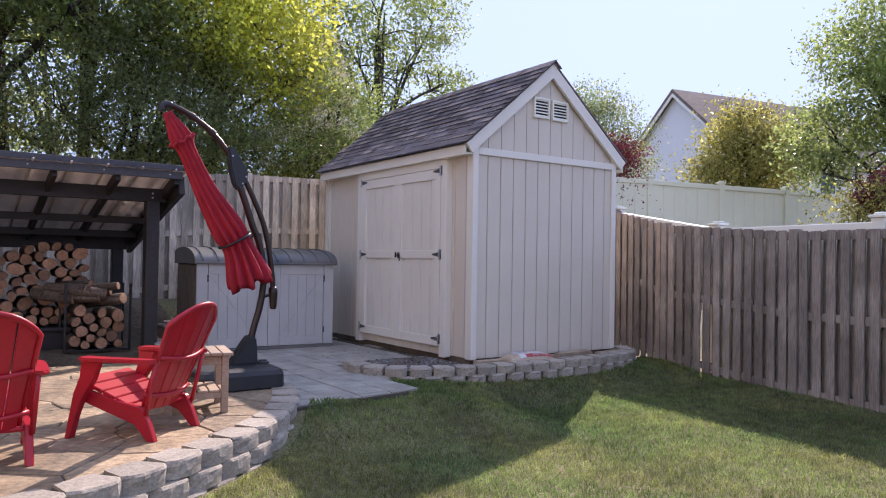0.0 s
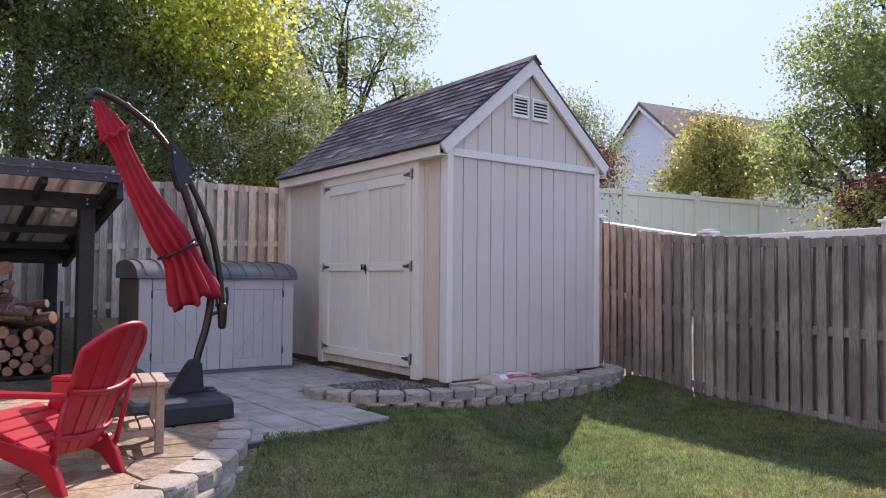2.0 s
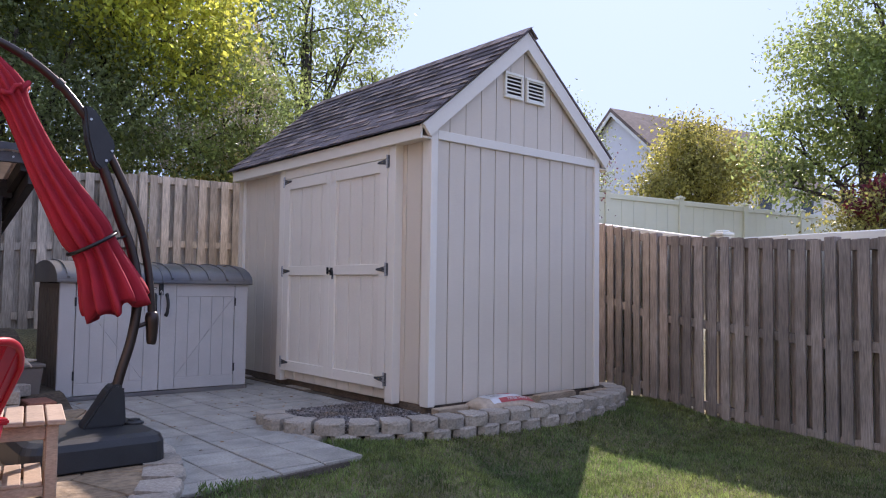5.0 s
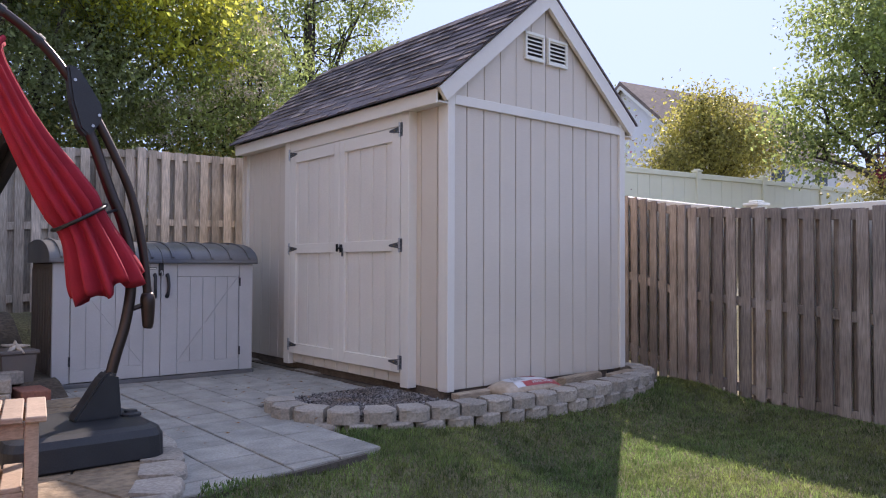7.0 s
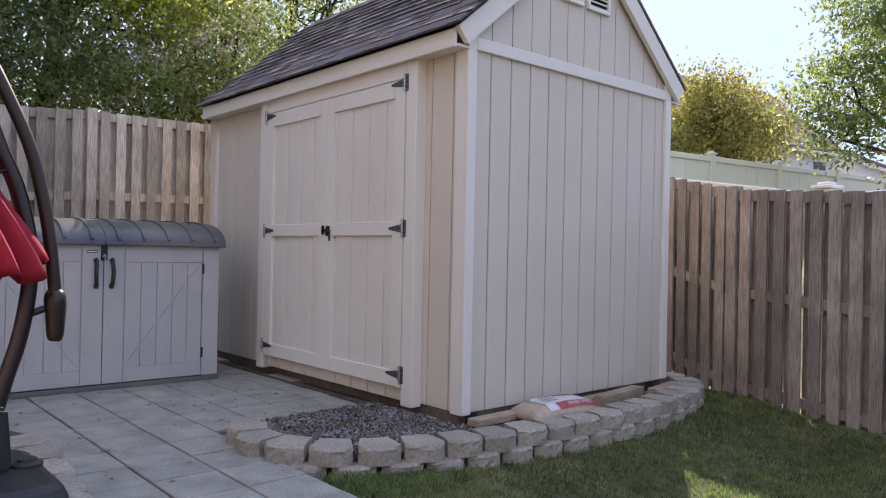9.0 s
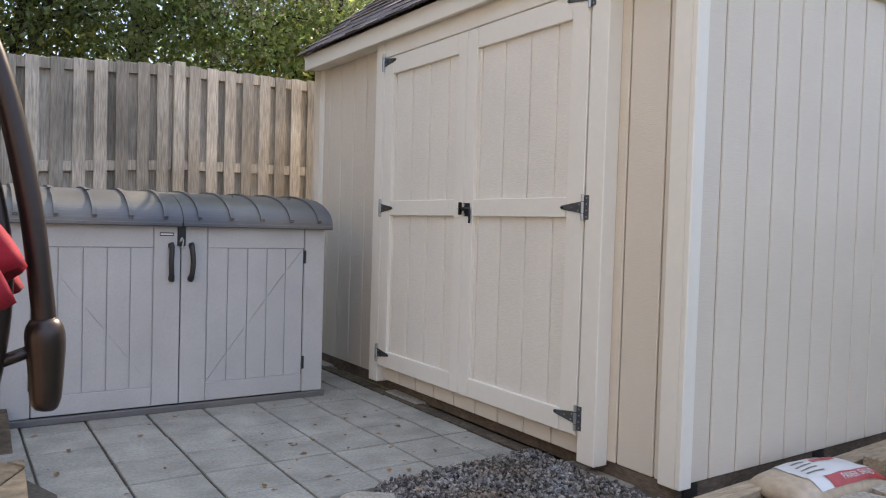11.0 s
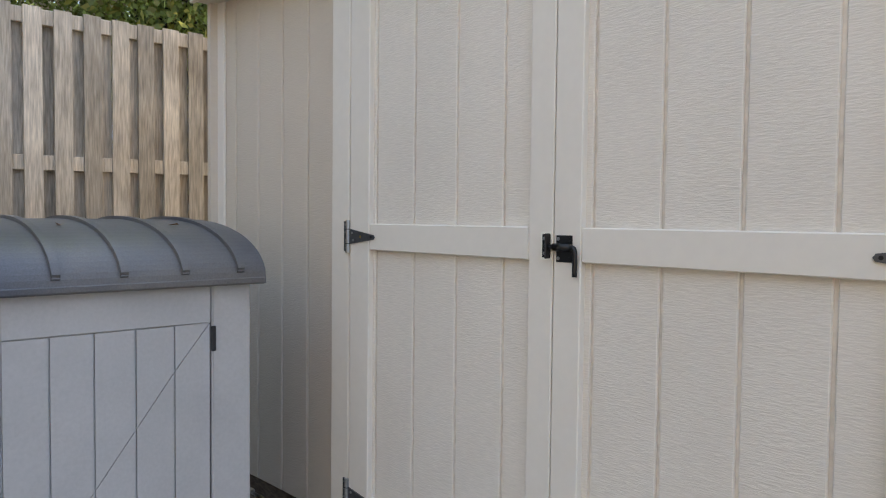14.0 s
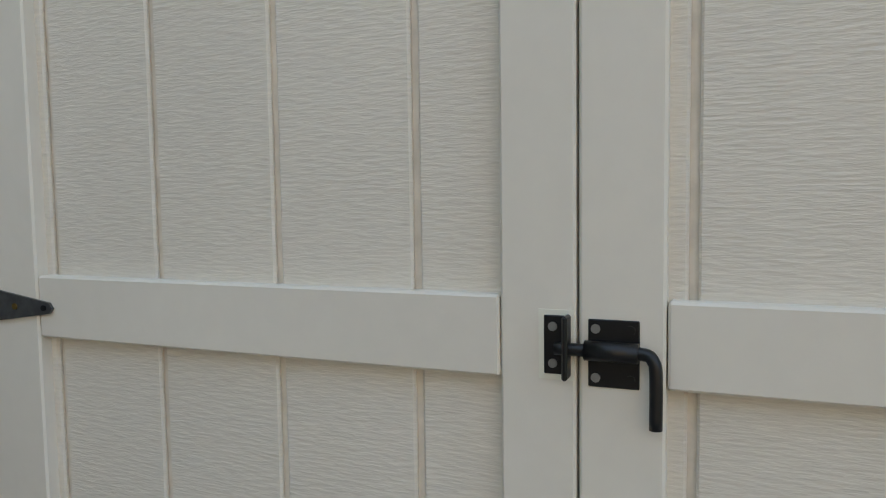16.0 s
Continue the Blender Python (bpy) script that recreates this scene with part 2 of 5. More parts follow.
def prism(points, depth, axis):
    """A flat outline given in the two axes other than `axis`, extruded from depth[0] to depth[1] along it."""
    bm = bmesh.new()
    rings = []
    for d in depth:
        ring = []
        for a, b in points:
            ring.append(bm.verts.new((d, a, b) if axis == "x" else (a, d, b) if axis == "y" else (a, b, d)))
        rings.append(ring)
    n = len(points)
    bm.faces.new(rings[0])
    bm.faces.new(rings[1][::-1])
    for i in range(n):
        bm.faces.new((rings[0][(i + 1) % n], rings[0][i], rings[1][i], rings[1][(i + 1) % n]))
    bmesh.ops.recalc_face_normals(bm, faces=bm.faces)
    return bm


def tube(points, radii, sides=10, bm=None, squash=1.0):
    """A tapered tube through points."""
    bm = bm or bmesh.new()
    pts = [Vector(p) for p in points]
    rings = []
    side = None
    for i, p in enumerate(pts):
        d = (pts[min(i + 1, len(pts) - 1)] - pts[max(i - 1, 0)]).normalized()
        if side is None:
            side = d.orthogonal().normalized()
        side = (side - d * side.dot(d)).normalized()
        up = d.cross(side)
        r = radii[i] if hasattr(radii, "__len__") else radii
        rings.append([bm.verts.new(p + r * (math.cos(2 * math.pi * k / sides) * side + squash * math.sin(2 * math.pi * k / sides) * up)) for k in range(sides)])
    for a, b in zip(rings, rings[1:]):
        for k in range(sides):
            bm.faces.new((a[k], a[(k + 1) % sides], b[(k + 1) % sides], b[k]))
    bm.faces.new(rings[0][::-1])
    bm.faces.new(rings[-1])
    return bm


def smooth_path(points, n=24):
    """A smooth line through points."""
    p = np.array(points, float)
    p = np.vstack([2 * p[0] - p[1], p, 2 * p[-1] - p[-2]])
    out = []
    m = len(points) - 1
    for k in range(n + 1):
        u = min(k / n * m, m - 1e-6)
        i = int(u)
        f = u - i
        a, b, c, d = p[i], p[i + 1], p[i + 2], p[i + 3]
        out.append(0.5 * (2 * b + (c - a) * f + (2 * a - 5 * b + 4 * c - d) * f * f + (3 * b - a - 3 * c + d) * f ** 3))
    return [Vector(v) for v in out]


# ---- ground ----
def ease(v, a, b):
    u = min(max((v - a) / (b - a), 0), 1)
    return u * u * (3 - 2 * u)


def ground_z(x, y):
    """Height of the yard and of the land around it."""
    z = -0.23
    near = math.hypot(max(-2.5 - x, 0, x + 1.1), max(-0.92 - y, 0))
    z += 0.195 * (1 - ease(near, 0.0, 1.0))
    near = math.hypot(max(-0.9 - x, 0, x - 2.4), max(-0.30 - y, 0))
    z += (0.175 + min(z + 0.23, 0) - max(z + 0.175 + 0.055, 0) * 0.8) * (1 - ease(near, 0.0, 0.9))
    z += 0.07 * (1 - ease(abs(math.hypot(x + 5.3, y - 0.4) - 3.4), 0.0, 0.6)) * (y < 0)
    z += 0.08 * ease(x, 1.9, 2.9) * (1 - ease(y, -1.6, -0.3) * 0.6)
    z += 0.55 * ease(y, 2.6, 4.6)
    z += 1.0 * ease(x + 0.4 * y, 4.6, 9.0)
    z += 1.6 * ease(math.hypot(x, y), 16, 40)
    return z + 0.012 * noise.noise((x * 1.3, y * 1.3, 0))


def inside(poly, x, y):
    hit = False
    for (ax, ay), (bx, by) in zip(poly, poly[1:] + poly[:1]):
        if (ay > y) != (by > y) and x < (bx - ax) * (y - ay) / (by - ay) + ax:
            hit = not hit
    return hit


# paved and built ground, under which the earth lies lower
YARD_HARD = [(-7.2, -2.95), (-4.6, -2.6), (-3.4, -2.0), (-2.5, -1.05), (-1.3, -0.86), (-0.9, -0.2), (0.1, -0.35), (1.8, -0.35), (2.4, 0.1), (2.3, 4.0), (-7.2, 4.0)]
YARD_DEEP = [(-7.1, -2.6), (-4.6, -2.3), (-3.4, -1.6), (-2.5, -0.75), (-1.4, -0.5), (-0.9, 0.1), (2.0, 0.1), (2.0, 3.3), (-0.2, 3.9), (-7.0, 3.0)]


def ground():
    xs = sorted({round(v, 3) for v in np.concatenate([np.linspace(-8, 5, 66), np.linspace(-40, 40, 41), np.array([-900, -400, -150, -80, 80, 150, 400, 900])])})
    ys = sorted({round(v, 3) for v in np.concatenate([np.linspace(-9, 6, 76), np.linspace(-40, 40, 41), np.array([-900, -400, -150, -80, 80, 150, 400, 900])])})
    verts = []
    for y in ys:
        for x in xs:
            z = ground_z(x, y)
            if inside(YARD_HARD, x, y):
                z = min(z, -0.07)
            if inside(YARD_DEEP, x, y):
                z = -0.3
            verts.append((x, y, z))
    n = len(xs)
    faces = [(j * n + i, j * n + i + 1, (j + 1) * n + i + 1, (j + 1) * n + i) for j in range(len(ys) - 1) for i in range(n - 1)]
    tagged(link("ground", mesh_from("ground", verts, faces), LAWN, smooth=True), "patchy green lawn on gently rising earth", "lawn", kind="structure")


ground()

# rim of the raised patio, from the far side of the umbrella round to the lawn
RIM = [(-2.02, 1.25), (-2.05, 0.6), (-2.11, 0.0), (-2.2, -0.45), (-2.38, -0.92), (-2.62, -1.33), (-2.95, -1.72), (-3.4, -2.08), (-3.95, -2.45), (-4.6, -2.72), (-5.4, -2.95), (-6.4, -3.05)]
rim_line = [(p[0], p[1]) for p in smooth_path([(a, b, 0) for a, b in RIM], 120)]
PATIO_Z = 0.03


patio_poly = rim_line + [(-7.2, -3.05), (-7.2, 1.75), (-2.2, 1.75), (-2.02, 1.5)]


# ---- shed ----
W, D, EAVE, RIDGE_X, RIDGE_Z = 2.22, 3.54, 2.412, 1.13, 3.37
WX, GY, OVER = 0.045, 0.02, 0.085  # set-back of the door wall and gable skins; eave overhang
shed = thing("garden_shed", 0, 0, 0, 0, "cream-painted wooden garden shed with grooved siding and dark shingle roof", "shed")


def rake_z(x):
    """Underside of the roof over the gable."""
    f = (RIDGE_Z - EAVE) / RIDGE_X
    return EAVE + f * x if x < RIDGE_X else EAVE + (RIDGE_Z - EAVE) * (W - x) / (W - RIDGE_X)


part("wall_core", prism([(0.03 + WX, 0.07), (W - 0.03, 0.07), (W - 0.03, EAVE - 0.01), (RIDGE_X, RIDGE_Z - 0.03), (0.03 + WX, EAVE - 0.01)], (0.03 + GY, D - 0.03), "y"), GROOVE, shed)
cuts = [WX] + [0.249 + 0.1795 * k for k in range(11)] + [W]
for a, b in zip(cuts, cuts[1:]):
    part("siding_board", board(a + 0.004, b - 0.004, 0.006 + GY, 0.03 + GY, 0.075, 2.27, 0.004), SIDING, shed)
    top = [(a + 0.004, 2.33), (b - 0.004, 2.33), (b - 0.004, rake_z(b - 0.004))] + ([(RIDGE_X, RIDGE_Z)] if a < RIDGE_X < b else []) + [(a + 0.004, rake_z(a + 0.004))]
    part("siding_board", prism(top, (0.004 + GY, 0.03 + GY), "y"), SIDING, shed)
for y0, y1 in ((0.02 + GY, 0.15), (0.15, 0.352), (0.352, 0.42), (2.46, 2.56), (2.56, 2.76), (2.76, 2.955), (2.955, 3.155), (3.155, 3.36), (3.36, D - 0.02)):
    part("siding_board", board(0.006 + WX, 0.03 + WX, y0 + 0.004, y1 - 0.004, 0.075, EAVE - 0.02, 0.004), SIDING, shed)
for y0 in np.arange(0.52, 2.3, 0.2032):
    part("siding_board", board(0.004, 0.03 + WX, y0 + 0.004, min(y0 + 0.199, 2.36), 0.075, 0.175, 0.004), SIDING, shed)
part("siding_panel", board(0.004 + WX, 0.03 + WX, 0.42, 2.46, 2.12, EAVE - 0.02, 0.003), SIDING, shed)
part("siding_panel", board(W - 0.03, W, 0.03, D - 0.02, 0.075, EAVE, 0.003), SIDING, shed)
part("siding_panel", prism([(0.0, 0.075), (W, 0.075), (W, EAVE), (RIDGE_X, RIDGE_Z), (0.0, EAVE)], (D - 0.03, D), "y"), SIDING, shed)
# trim
part("band_board", board(0.106, W - 0.07, -0.018 + GY, 0.006 + GY, 2.262, 2.338, 0.004), TRIM, shed, "white painted band board")
for x0, x1, z0 in ((WX - 0.012, 0.105, 0.068), (W - 0.072, W + 0.003, 0.085)):
    part("corner_board", board(x0, x1, -0.021 + GY, 0.006 + GY, z0, EAVE - 0.02, 0.004), TRIM, shed)
for y0, y1 in ((0.006 + GY, 0.095 + GY), (D - 0.09, D)):
    part("corner_board", board(WX - 0.009, WX + 0.006, y0, y1, 0.065, EAVE - 0.02, 0.004), TRIM, shed)
FR = (RIDGE_Z - EAVE) / RIDGE_X
for s in (-1, 1):
    xe = RIDGE_X + s * (RIDGE_X + OVER)
    out_z = RIDGE_Z + 0.02 - FR * abs(xe - RIDGE_X)
    part("rake_board", prism([(RIDGE_X, RIDGE_Z + 0.02), (xe, out_z), (xe - s * 0.079, out_z - 0.091), (RIDGE_X, RIDGE_Z - 0.14)], (-0.058 + GY, -0.022 + GY), "y"), TRIM, shed, "white painted rake board")
    part("rake_board", prism([(RIDGE_X, RIDGE_Z + 0.02), (xe, out_z), (xe - s * 0.079, out_z - 0.091), (RIDGE_X, RIDGE_Z - 0.14)], (D + 0.01, D + 0.045), "y"), TRIM, shed)
    x0, x1 = (xe, xe + 0.024) if s < 0 else (xe - 0.024, xe)
    part("fascia_board", board(x0, x1, -0.02 + GY, D + 0.008, out_z - 0.115, out_z - 0.003, 0.004), TRIM, shed)
    x0, x1 = (xe + 0.026, WX + 0.004) if s < 0 else (W - 0.004, xe - 0.026)
    part("soffit", board(x0, x1, -0.018 + GY, D + 0.006, out_z - 0.105, out_z - 0.09, 0.0), TRIM, shed)
    # roof deck
    part("roof_deck", prism([(RIDGE_X, RIDGE_Z + 0.026), (xe - s * -0.02, out_z + 0.004), (xe - s * -0.02, out_z + 0.022), (RIDGE_X, RIDGE_Z + 0.046)], (-0.065 + GY, D + 0.05), "y"), SHINGLE, shed)
# door frame
part("door_trim", board(-0.034, 0.006 + WX, 2.365, 2.472, 0.055, 2.262, 0.004), TRIM, shed)
part("door_trim", board(-0.034, 0.006 + WX, 0.403, 0.510, 0.055, 2.262, 0.004), TRIM, shed)
part("door_trim", board(-0.034, 0.006 + WX, 0.512, 2.363, 2.152, 2.262, 0.004), TRIM, shed)


def hinge(parent, y, z, s):
    """A T-hinge whose strap points along s from the jamb at y."""
    h = part("hinge", board(-0.0375, -0.0343, min(y, y - s * 0.030), max(y, y - s * 0.030), z - 0.054, z + 0.054, 0.0), DARKSTEEL, parent, "dull zinc T-hinge with a bright pin")
    part("knuckle", tube([(-0.043, y + s * 0.001, z - 0.058), (-0.043, y + s * 0.001, z + 0.058)], 0.008, 10), STEEL, h)
    for dz in (-0.026, 0.026):
        part("knuckle_joint", tube([(-0.043, y + s * 0.001, z + dz - 0.0012), (-0.043, y + s * 0.001, z + dz + 0.0012)], 0.0084, 10), BLACKMETAL, h)
    a, b = y + s * 0.007, y + s * 0.142
    part("strap", prism([(a, z - 0.027), (b, z - 0.008), (b + s * 0.006, z), (b, z + 0.008), (a, z + 0.027)], (-0.0405, -0.0362), "x"), DARKSTEEL, h)
    for dy, dz, m in ((0.024, 0.013, STEEL), (0.03, -0.013, STEEL), (0.072, 0.0, BRASS), (0.132, 0.0, BLACKMETAL)):
        part("screw", tube([(-0.0425, y + s * dy, z + dz), (-0.0400, y + s * dy, z + dz)], 0.0048, 8), m, h)
    for dz in (-0.042, -0.014, 0.014, 0.042):
        part("screw", tube([(-0.0395, y - s * 0.018, z + dz), (-0.0370, y - s * 0.018, z + dz)], 0.004, 8), STEEL, h)


def leaf_door(y0, y1, hinge_y, s, grooves):
    """One door leaf: grooved skin, stiles and rails."""
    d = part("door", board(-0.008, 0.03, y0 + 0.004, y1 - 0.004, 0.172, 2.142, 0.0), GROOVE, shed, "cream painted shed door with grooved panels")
    edges = [y0 + 0.03] + sorted(grooves) + [y1 - 0.03]
    for a, b in zip(edges, edges[1:]):
        part("door_board", board(-0.0155, -0.006, a + 0.005, b - 0.005, 0.2, 2.12, 0.003), DOORSKIN, d)
    hs, ls = (y1 - 0.112, y1), (y0, y0 + 0.0865)
    if s > 0:
        hs, ls = (y0, y0 + 0.112), (y1 - 0.0915, y1)
    for a, b in (hs, ls):
        part("stile", board(-0.036, -0.012, a + 0.0012, b - 0.0012, 0.168, 2.146, 0.003), TRIM, d)
    i0, i1 = min(hs[1], ls[1]) + 0.0005, max(hs[0], ls[0]) - 0.0005
    for z0, z1 in ((0.168, 0.268), (1.143, 1.235), (2.036, 2.146)):
        part("rail", board(-0.0355, -0.012, i0, i1, z0, z1, 0.003), TRIM, d)
    for z in (0.25, 1.188, 2.122):
        hinge(d, hinge_y, z, s)
    return d


door_l = leaf_door(1.4405, 2.357, 2.36, -1, [2.228, 2.030, 1.832, 1.636])
door_r = leaf_door(0.517, 1.4395, 0.515, 1, [1.325, 1.128, 0.931, 0.735])
# barrel bolt
bolt = part("barrel_bolt", board(-0.0385, -0.0362, 1.375, 1.428, 1.142, 1.214, 0.001), BLACKMETAL, door_r, "black metal gate latch")
part("barrel", tube([(-0.047, 1.375, 1.182), (-0.047, 1.43, 1.182)], 0.0105, 12), BLACKMETAL, bolt, smooth=True)
part("rod", tube(smooth_path([(-0.047, 1.462, 1.182), (-0.047, 1.42, 1.182), (-0.047, 1.372, 1.182), (-0.050, 1.360, 1.176), (-0.051, 1.357, 1.16), (-0.051, 1.357, 1.106)], 26), 0.0068, 10), BLACKMETAL, bolt, smooth=True)
for y in (1.384, 1.420):
    for z in (1.152, 1.204):
        part("screw", tube([(-0.0405, y, z), (-0.0383, y, z)], 0.005, 10), BLACKMETAL if y < 1.4 else STEEL, bolt)
keeper = part("keeper", board(-0.0385, -0.0362, 1.448, 1.476, 1.152, 1.216, 0.001), BLACKMETAL, door_l, "black metal latch keeper")
part("keeper_loop", board(-0.060, -0.0385, 1.446, 1.452, 1.150, 1.218, 0.002), BLACKMETAL, keeper)
part("keeper_pad", board(-0.0372, -0.0358, 1.4435, 1.482, 1.146, 1.222, 0.0), VINYL, keeper)
for z in (1.164, 1.204):
    part("screw", tube([(-0.0405, 1.466, z), (-0.0383, 1.466, z)], 0.005, 10), STEEL, keeper)


def louvre(x0, x1, z0, z1):
    # dark backing sheet stands in for the shade between the slats
    v = part("gable_vent", board(x0 + 0.004, x1 - 0.004, -0.006 + GY, 0.002 + GY, z0 + 0.004, z1 - 0.004, 0.0), SHADELINE, shed, "white louvred gable vent")
    for a, b, c, d in ((x0, x1, z1 - 0.025, z1), (x0, x1, z0, z0 + 0.025), (x0, x0 + 0.022, z0 + 0.0255, z1 - 0.0255), (x1 - 0.022, x1, z0 + 0.0255, z1 - 0.0255)):
        part("vent_frame", board(a, b, -0.024 + GY, 0.004 + GY, c, d, 0.003), VINYL, v)
    n = 6
    for k in range(n):
        z = z0 + 0.032 + (z1 - z0 - 0.064) * k / (n - 1)
        part("slat", board(x0 + 0.022, x1 - 0.022, -0.011, 0.011, -0.002, 0.002, 0.0, Matrix.Translation((0, -0.013 + GY, z)) @ Matrix.Rotation(radians(48), 4, "X")), VINYL, v)


louvre(0.877, 1.112, 2.755, 2.992)
louvre(1.157, 1.405, 2.752, 2.985)
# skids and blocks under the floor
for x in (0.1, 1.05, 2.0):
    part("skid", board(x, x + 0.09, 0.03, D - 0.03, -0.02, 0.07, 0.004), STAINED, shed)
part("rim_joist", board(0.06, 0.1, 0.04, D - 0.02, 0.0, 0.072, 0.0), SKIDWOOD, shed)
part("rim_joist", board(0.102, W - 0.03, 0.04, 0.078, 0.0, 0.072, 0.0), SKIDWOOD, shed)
for y in (0.25, 1.9, 3.2):
    part("foundation_block", board(-0.015, 0.09, y, y + 0.38, -0.05, 0.0115, 0.005), BLOCK, shed)


# ---- fences ----
def fence_run(name, points, tops, material, label, pitch=0.168, thick=0.016, picket_w=0.094, low=0.0, height=1.85):
    """Shadow-box fence along points: posts, three rails, pickets in turn on both faces."""
    f = thing(name, points[0][0], points[0][1], 0, 0, label, "fence", kind="structure")
    ox, oy = points[0]
    rng = random.Random(len(points) * 7 + int(abs(ox) * 10))
    shapes = {}
    for (ax, ay), (bx, by), ta, tb in zip(points, points[1:], tops, tops[1:]):
        run = Vector((bx - ax, by - ay, 0))
        n = max(1, round(run.length / pitch))
        d = run.normalized()
        side = Vector((d.y, -d.x, 0))
        ang = math.atan2(d.y, d.x)
        part("post", board(-0.048, 0.048, -0.048, 0.048, ta - height - 0.2, ta + 0.025, 0.005, Matrix.Translation((ax - ox, ay - oy, 0)) @ Matrix.Rotation(ang, 4, "Z")), material, f)
        slope = math.atan2(tb - ta, run.length)
        for h in (-0.052, -0.86, -1.64):
            m = Matrix.Translation((ax - ox, ay - oy, ta + h)) @ Matrix.Rotation(ang, 4, "Z") @ Matrix.Rotation(-slope, 4, "Y")
            part("rail", board(0.05, run.length - 0.05, -0.019, 0.019, -0.042, 0.042, 0.003, m), material, f)
        for k in range(-1, n):
            for back in (0, 1):
                u = (0.05 + (run.length - 0.1) * (k + 0.5 + 0.5 * back) / n) / run.length
                if k < 0 and not back:
                    continue
                top = ta + (tb - ta) * u + rng.uniform(-0.004, 0.003)
                key = rng.randrange(4)
                if key not in shapes:
                    w = picket_w * rng.uniform(0.94, 1.05)
                    bm = prism([(-w / 2, 0), (w / 2, 0), (w / 2, height), (-w / 2, height)], (-thick / 2, thick / 2), "y")
                    shapes[key] = bpy.data.meshes.new("picket")
                    bm.to_mesh(shapes[key])
                    bm.free()
                o = link("picket", shapes[key], material, f)
                off = side * ((1 - 2 * back) * (0.019 + thick / 2 + 0.002))
                o.matrix_basis = Matrix.Translation((ax - ox + d.x * u * run.length + off.x, ay - oy + d.y * u * run.length + off.y, top - height)) @ Matrix.Rotation(ang + rng.uniform(-0.012, 0.012), 4, "Z") @ Matrix.Rotation(rng.uniform(-0.004, 0.004), 4, "Y")
    bx, by = points[-1]
    part("post", board(-0.048, 0.048, -0.048, 0.048, tops[-1] - height - 0.2, tops[-1] + 0.025, 0.005, Matrix.Translation((bx - ox, by - oy, 0))), material, f)
    return f


fence_run("back_fence", [(-10.3, 4.62), (-7.9, 4.68), (-5.5, 4.72), (-3.1, 4.76), (-0.716, 4.79), (1.6, 4.82), (3.55, 4.86)], [2.05, 2.1, 2.15, 2.22, 2.40, 2.44, 2.46], FENCE, "weathered tan cedar shadow-box fence behind the patio")
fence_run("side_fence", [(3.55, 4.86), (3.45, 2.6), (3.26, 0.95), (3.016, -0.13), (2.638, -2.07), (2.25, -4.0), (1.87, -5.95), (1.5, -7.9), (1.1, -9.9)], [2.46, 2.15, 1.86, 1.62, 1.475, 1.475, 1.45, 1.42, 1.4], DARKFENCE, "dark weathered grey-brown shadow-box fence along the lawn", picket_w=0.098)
# never in view; added on the -x side to block low sky light
fence_run("far_side_fence", [(-10.3, 4.62), (-10.2, 2.2), (-10.1, -0.2), (-10.0, -2.6), (-9.9, -5.0), (-9.8, -7.4), (-9.7, -9.9)], [2.05, 1.8, 1.65, 1.6, 1.58, 1.58, 1.58], FENCE, "unseen weathered cedar fence added to close the yard and block low sky")


def vinyl_fence(name, points, tops, label, VINYL):
    f = thing(name, points[0][0], points[0][1], 0, 0, label, "fence", kind="structure")
    ox, oy = points[0]
    for i, ((ax, ay), t) in enumerate(zip(points, tops)):
        px, py = ax - ox, ay - oy
        nx, ny = points[min(i + 1, len(points) - 1)]
        qx, qy = points[max(i - 1, 0)]
        ang = math.atan2(ny - qy, nx - qx)
        m = Matrix.Translation((px, py, 0)) @ Matrix.Rotation(ang, 4, "Z")
        p = part("post", board(-0.064, 0.064, -0.064, 0.064, t - 2.0, t + 0.03, 0.004, m), VINYL, f)
        bm = board(-0.085, 0.085, -0.085, 0.085, t + 0.031, t + 0.06, 0.006, m)
        slab(bm, -0.055, 0.055, -0.055, 0.055, t + 0.0605, t + 0.085, 0.012, m)
        part("post_cap", bm, VINYL, p)
        if i + 1 < len(points):
            L = math.hypot(nx - ax, ny - ay)
            a2 = math.atan2(ny - ay, nx - ax)
            m = Matrix.Translation((px, py, t)) @ Matrix.Rotation(a2, 4, "Z") @ Matrix.Rotation(-math.atan2(tops[i + 1] - t, L), 4, "Y")
            part("top_rail", board(0.066, L - 0.066, -0.045, 0.045, -0.11, -0.005, 0.008, m), VINYL, f)
            part("bottom_rail", board(0.066, L - 0.066, -0.045, 0.045, -1.82, -1.7, 0.008, m), VINYL, f)
            for k in range(6):
                a, b = 0.066 + (L - 0.132) * k / 6, 0.066 + (L - 0.132) * (k + 1) / 6
                part("panel", board(a + 0.002, b - 0.002, -0.018, 0.018, -1.7, -0.11, 0.003, m), VINYL, f)
    return f


vinyl_fence("white_fence", [(3.8 + 2.03 * k, 4.9 - 0.33 * k) for k in range(12)], [2.93] * 12, "white vinyl privacy fence with capped posts, lawn bounce tinted into its colour", BOUNCEVINYL)
vinyl_fence("neighbour_fence", [(3.72, 3.2), (3.48, 1.1), (3.07, -0.85), (2.67, -2.9), (2.27, -4.9), (1.89, -6.9)], [2.1, 1.87, 1.56, 1.555, 1.54, 1.52], "white vinyl fence close behind the wooden fence", VINYL)

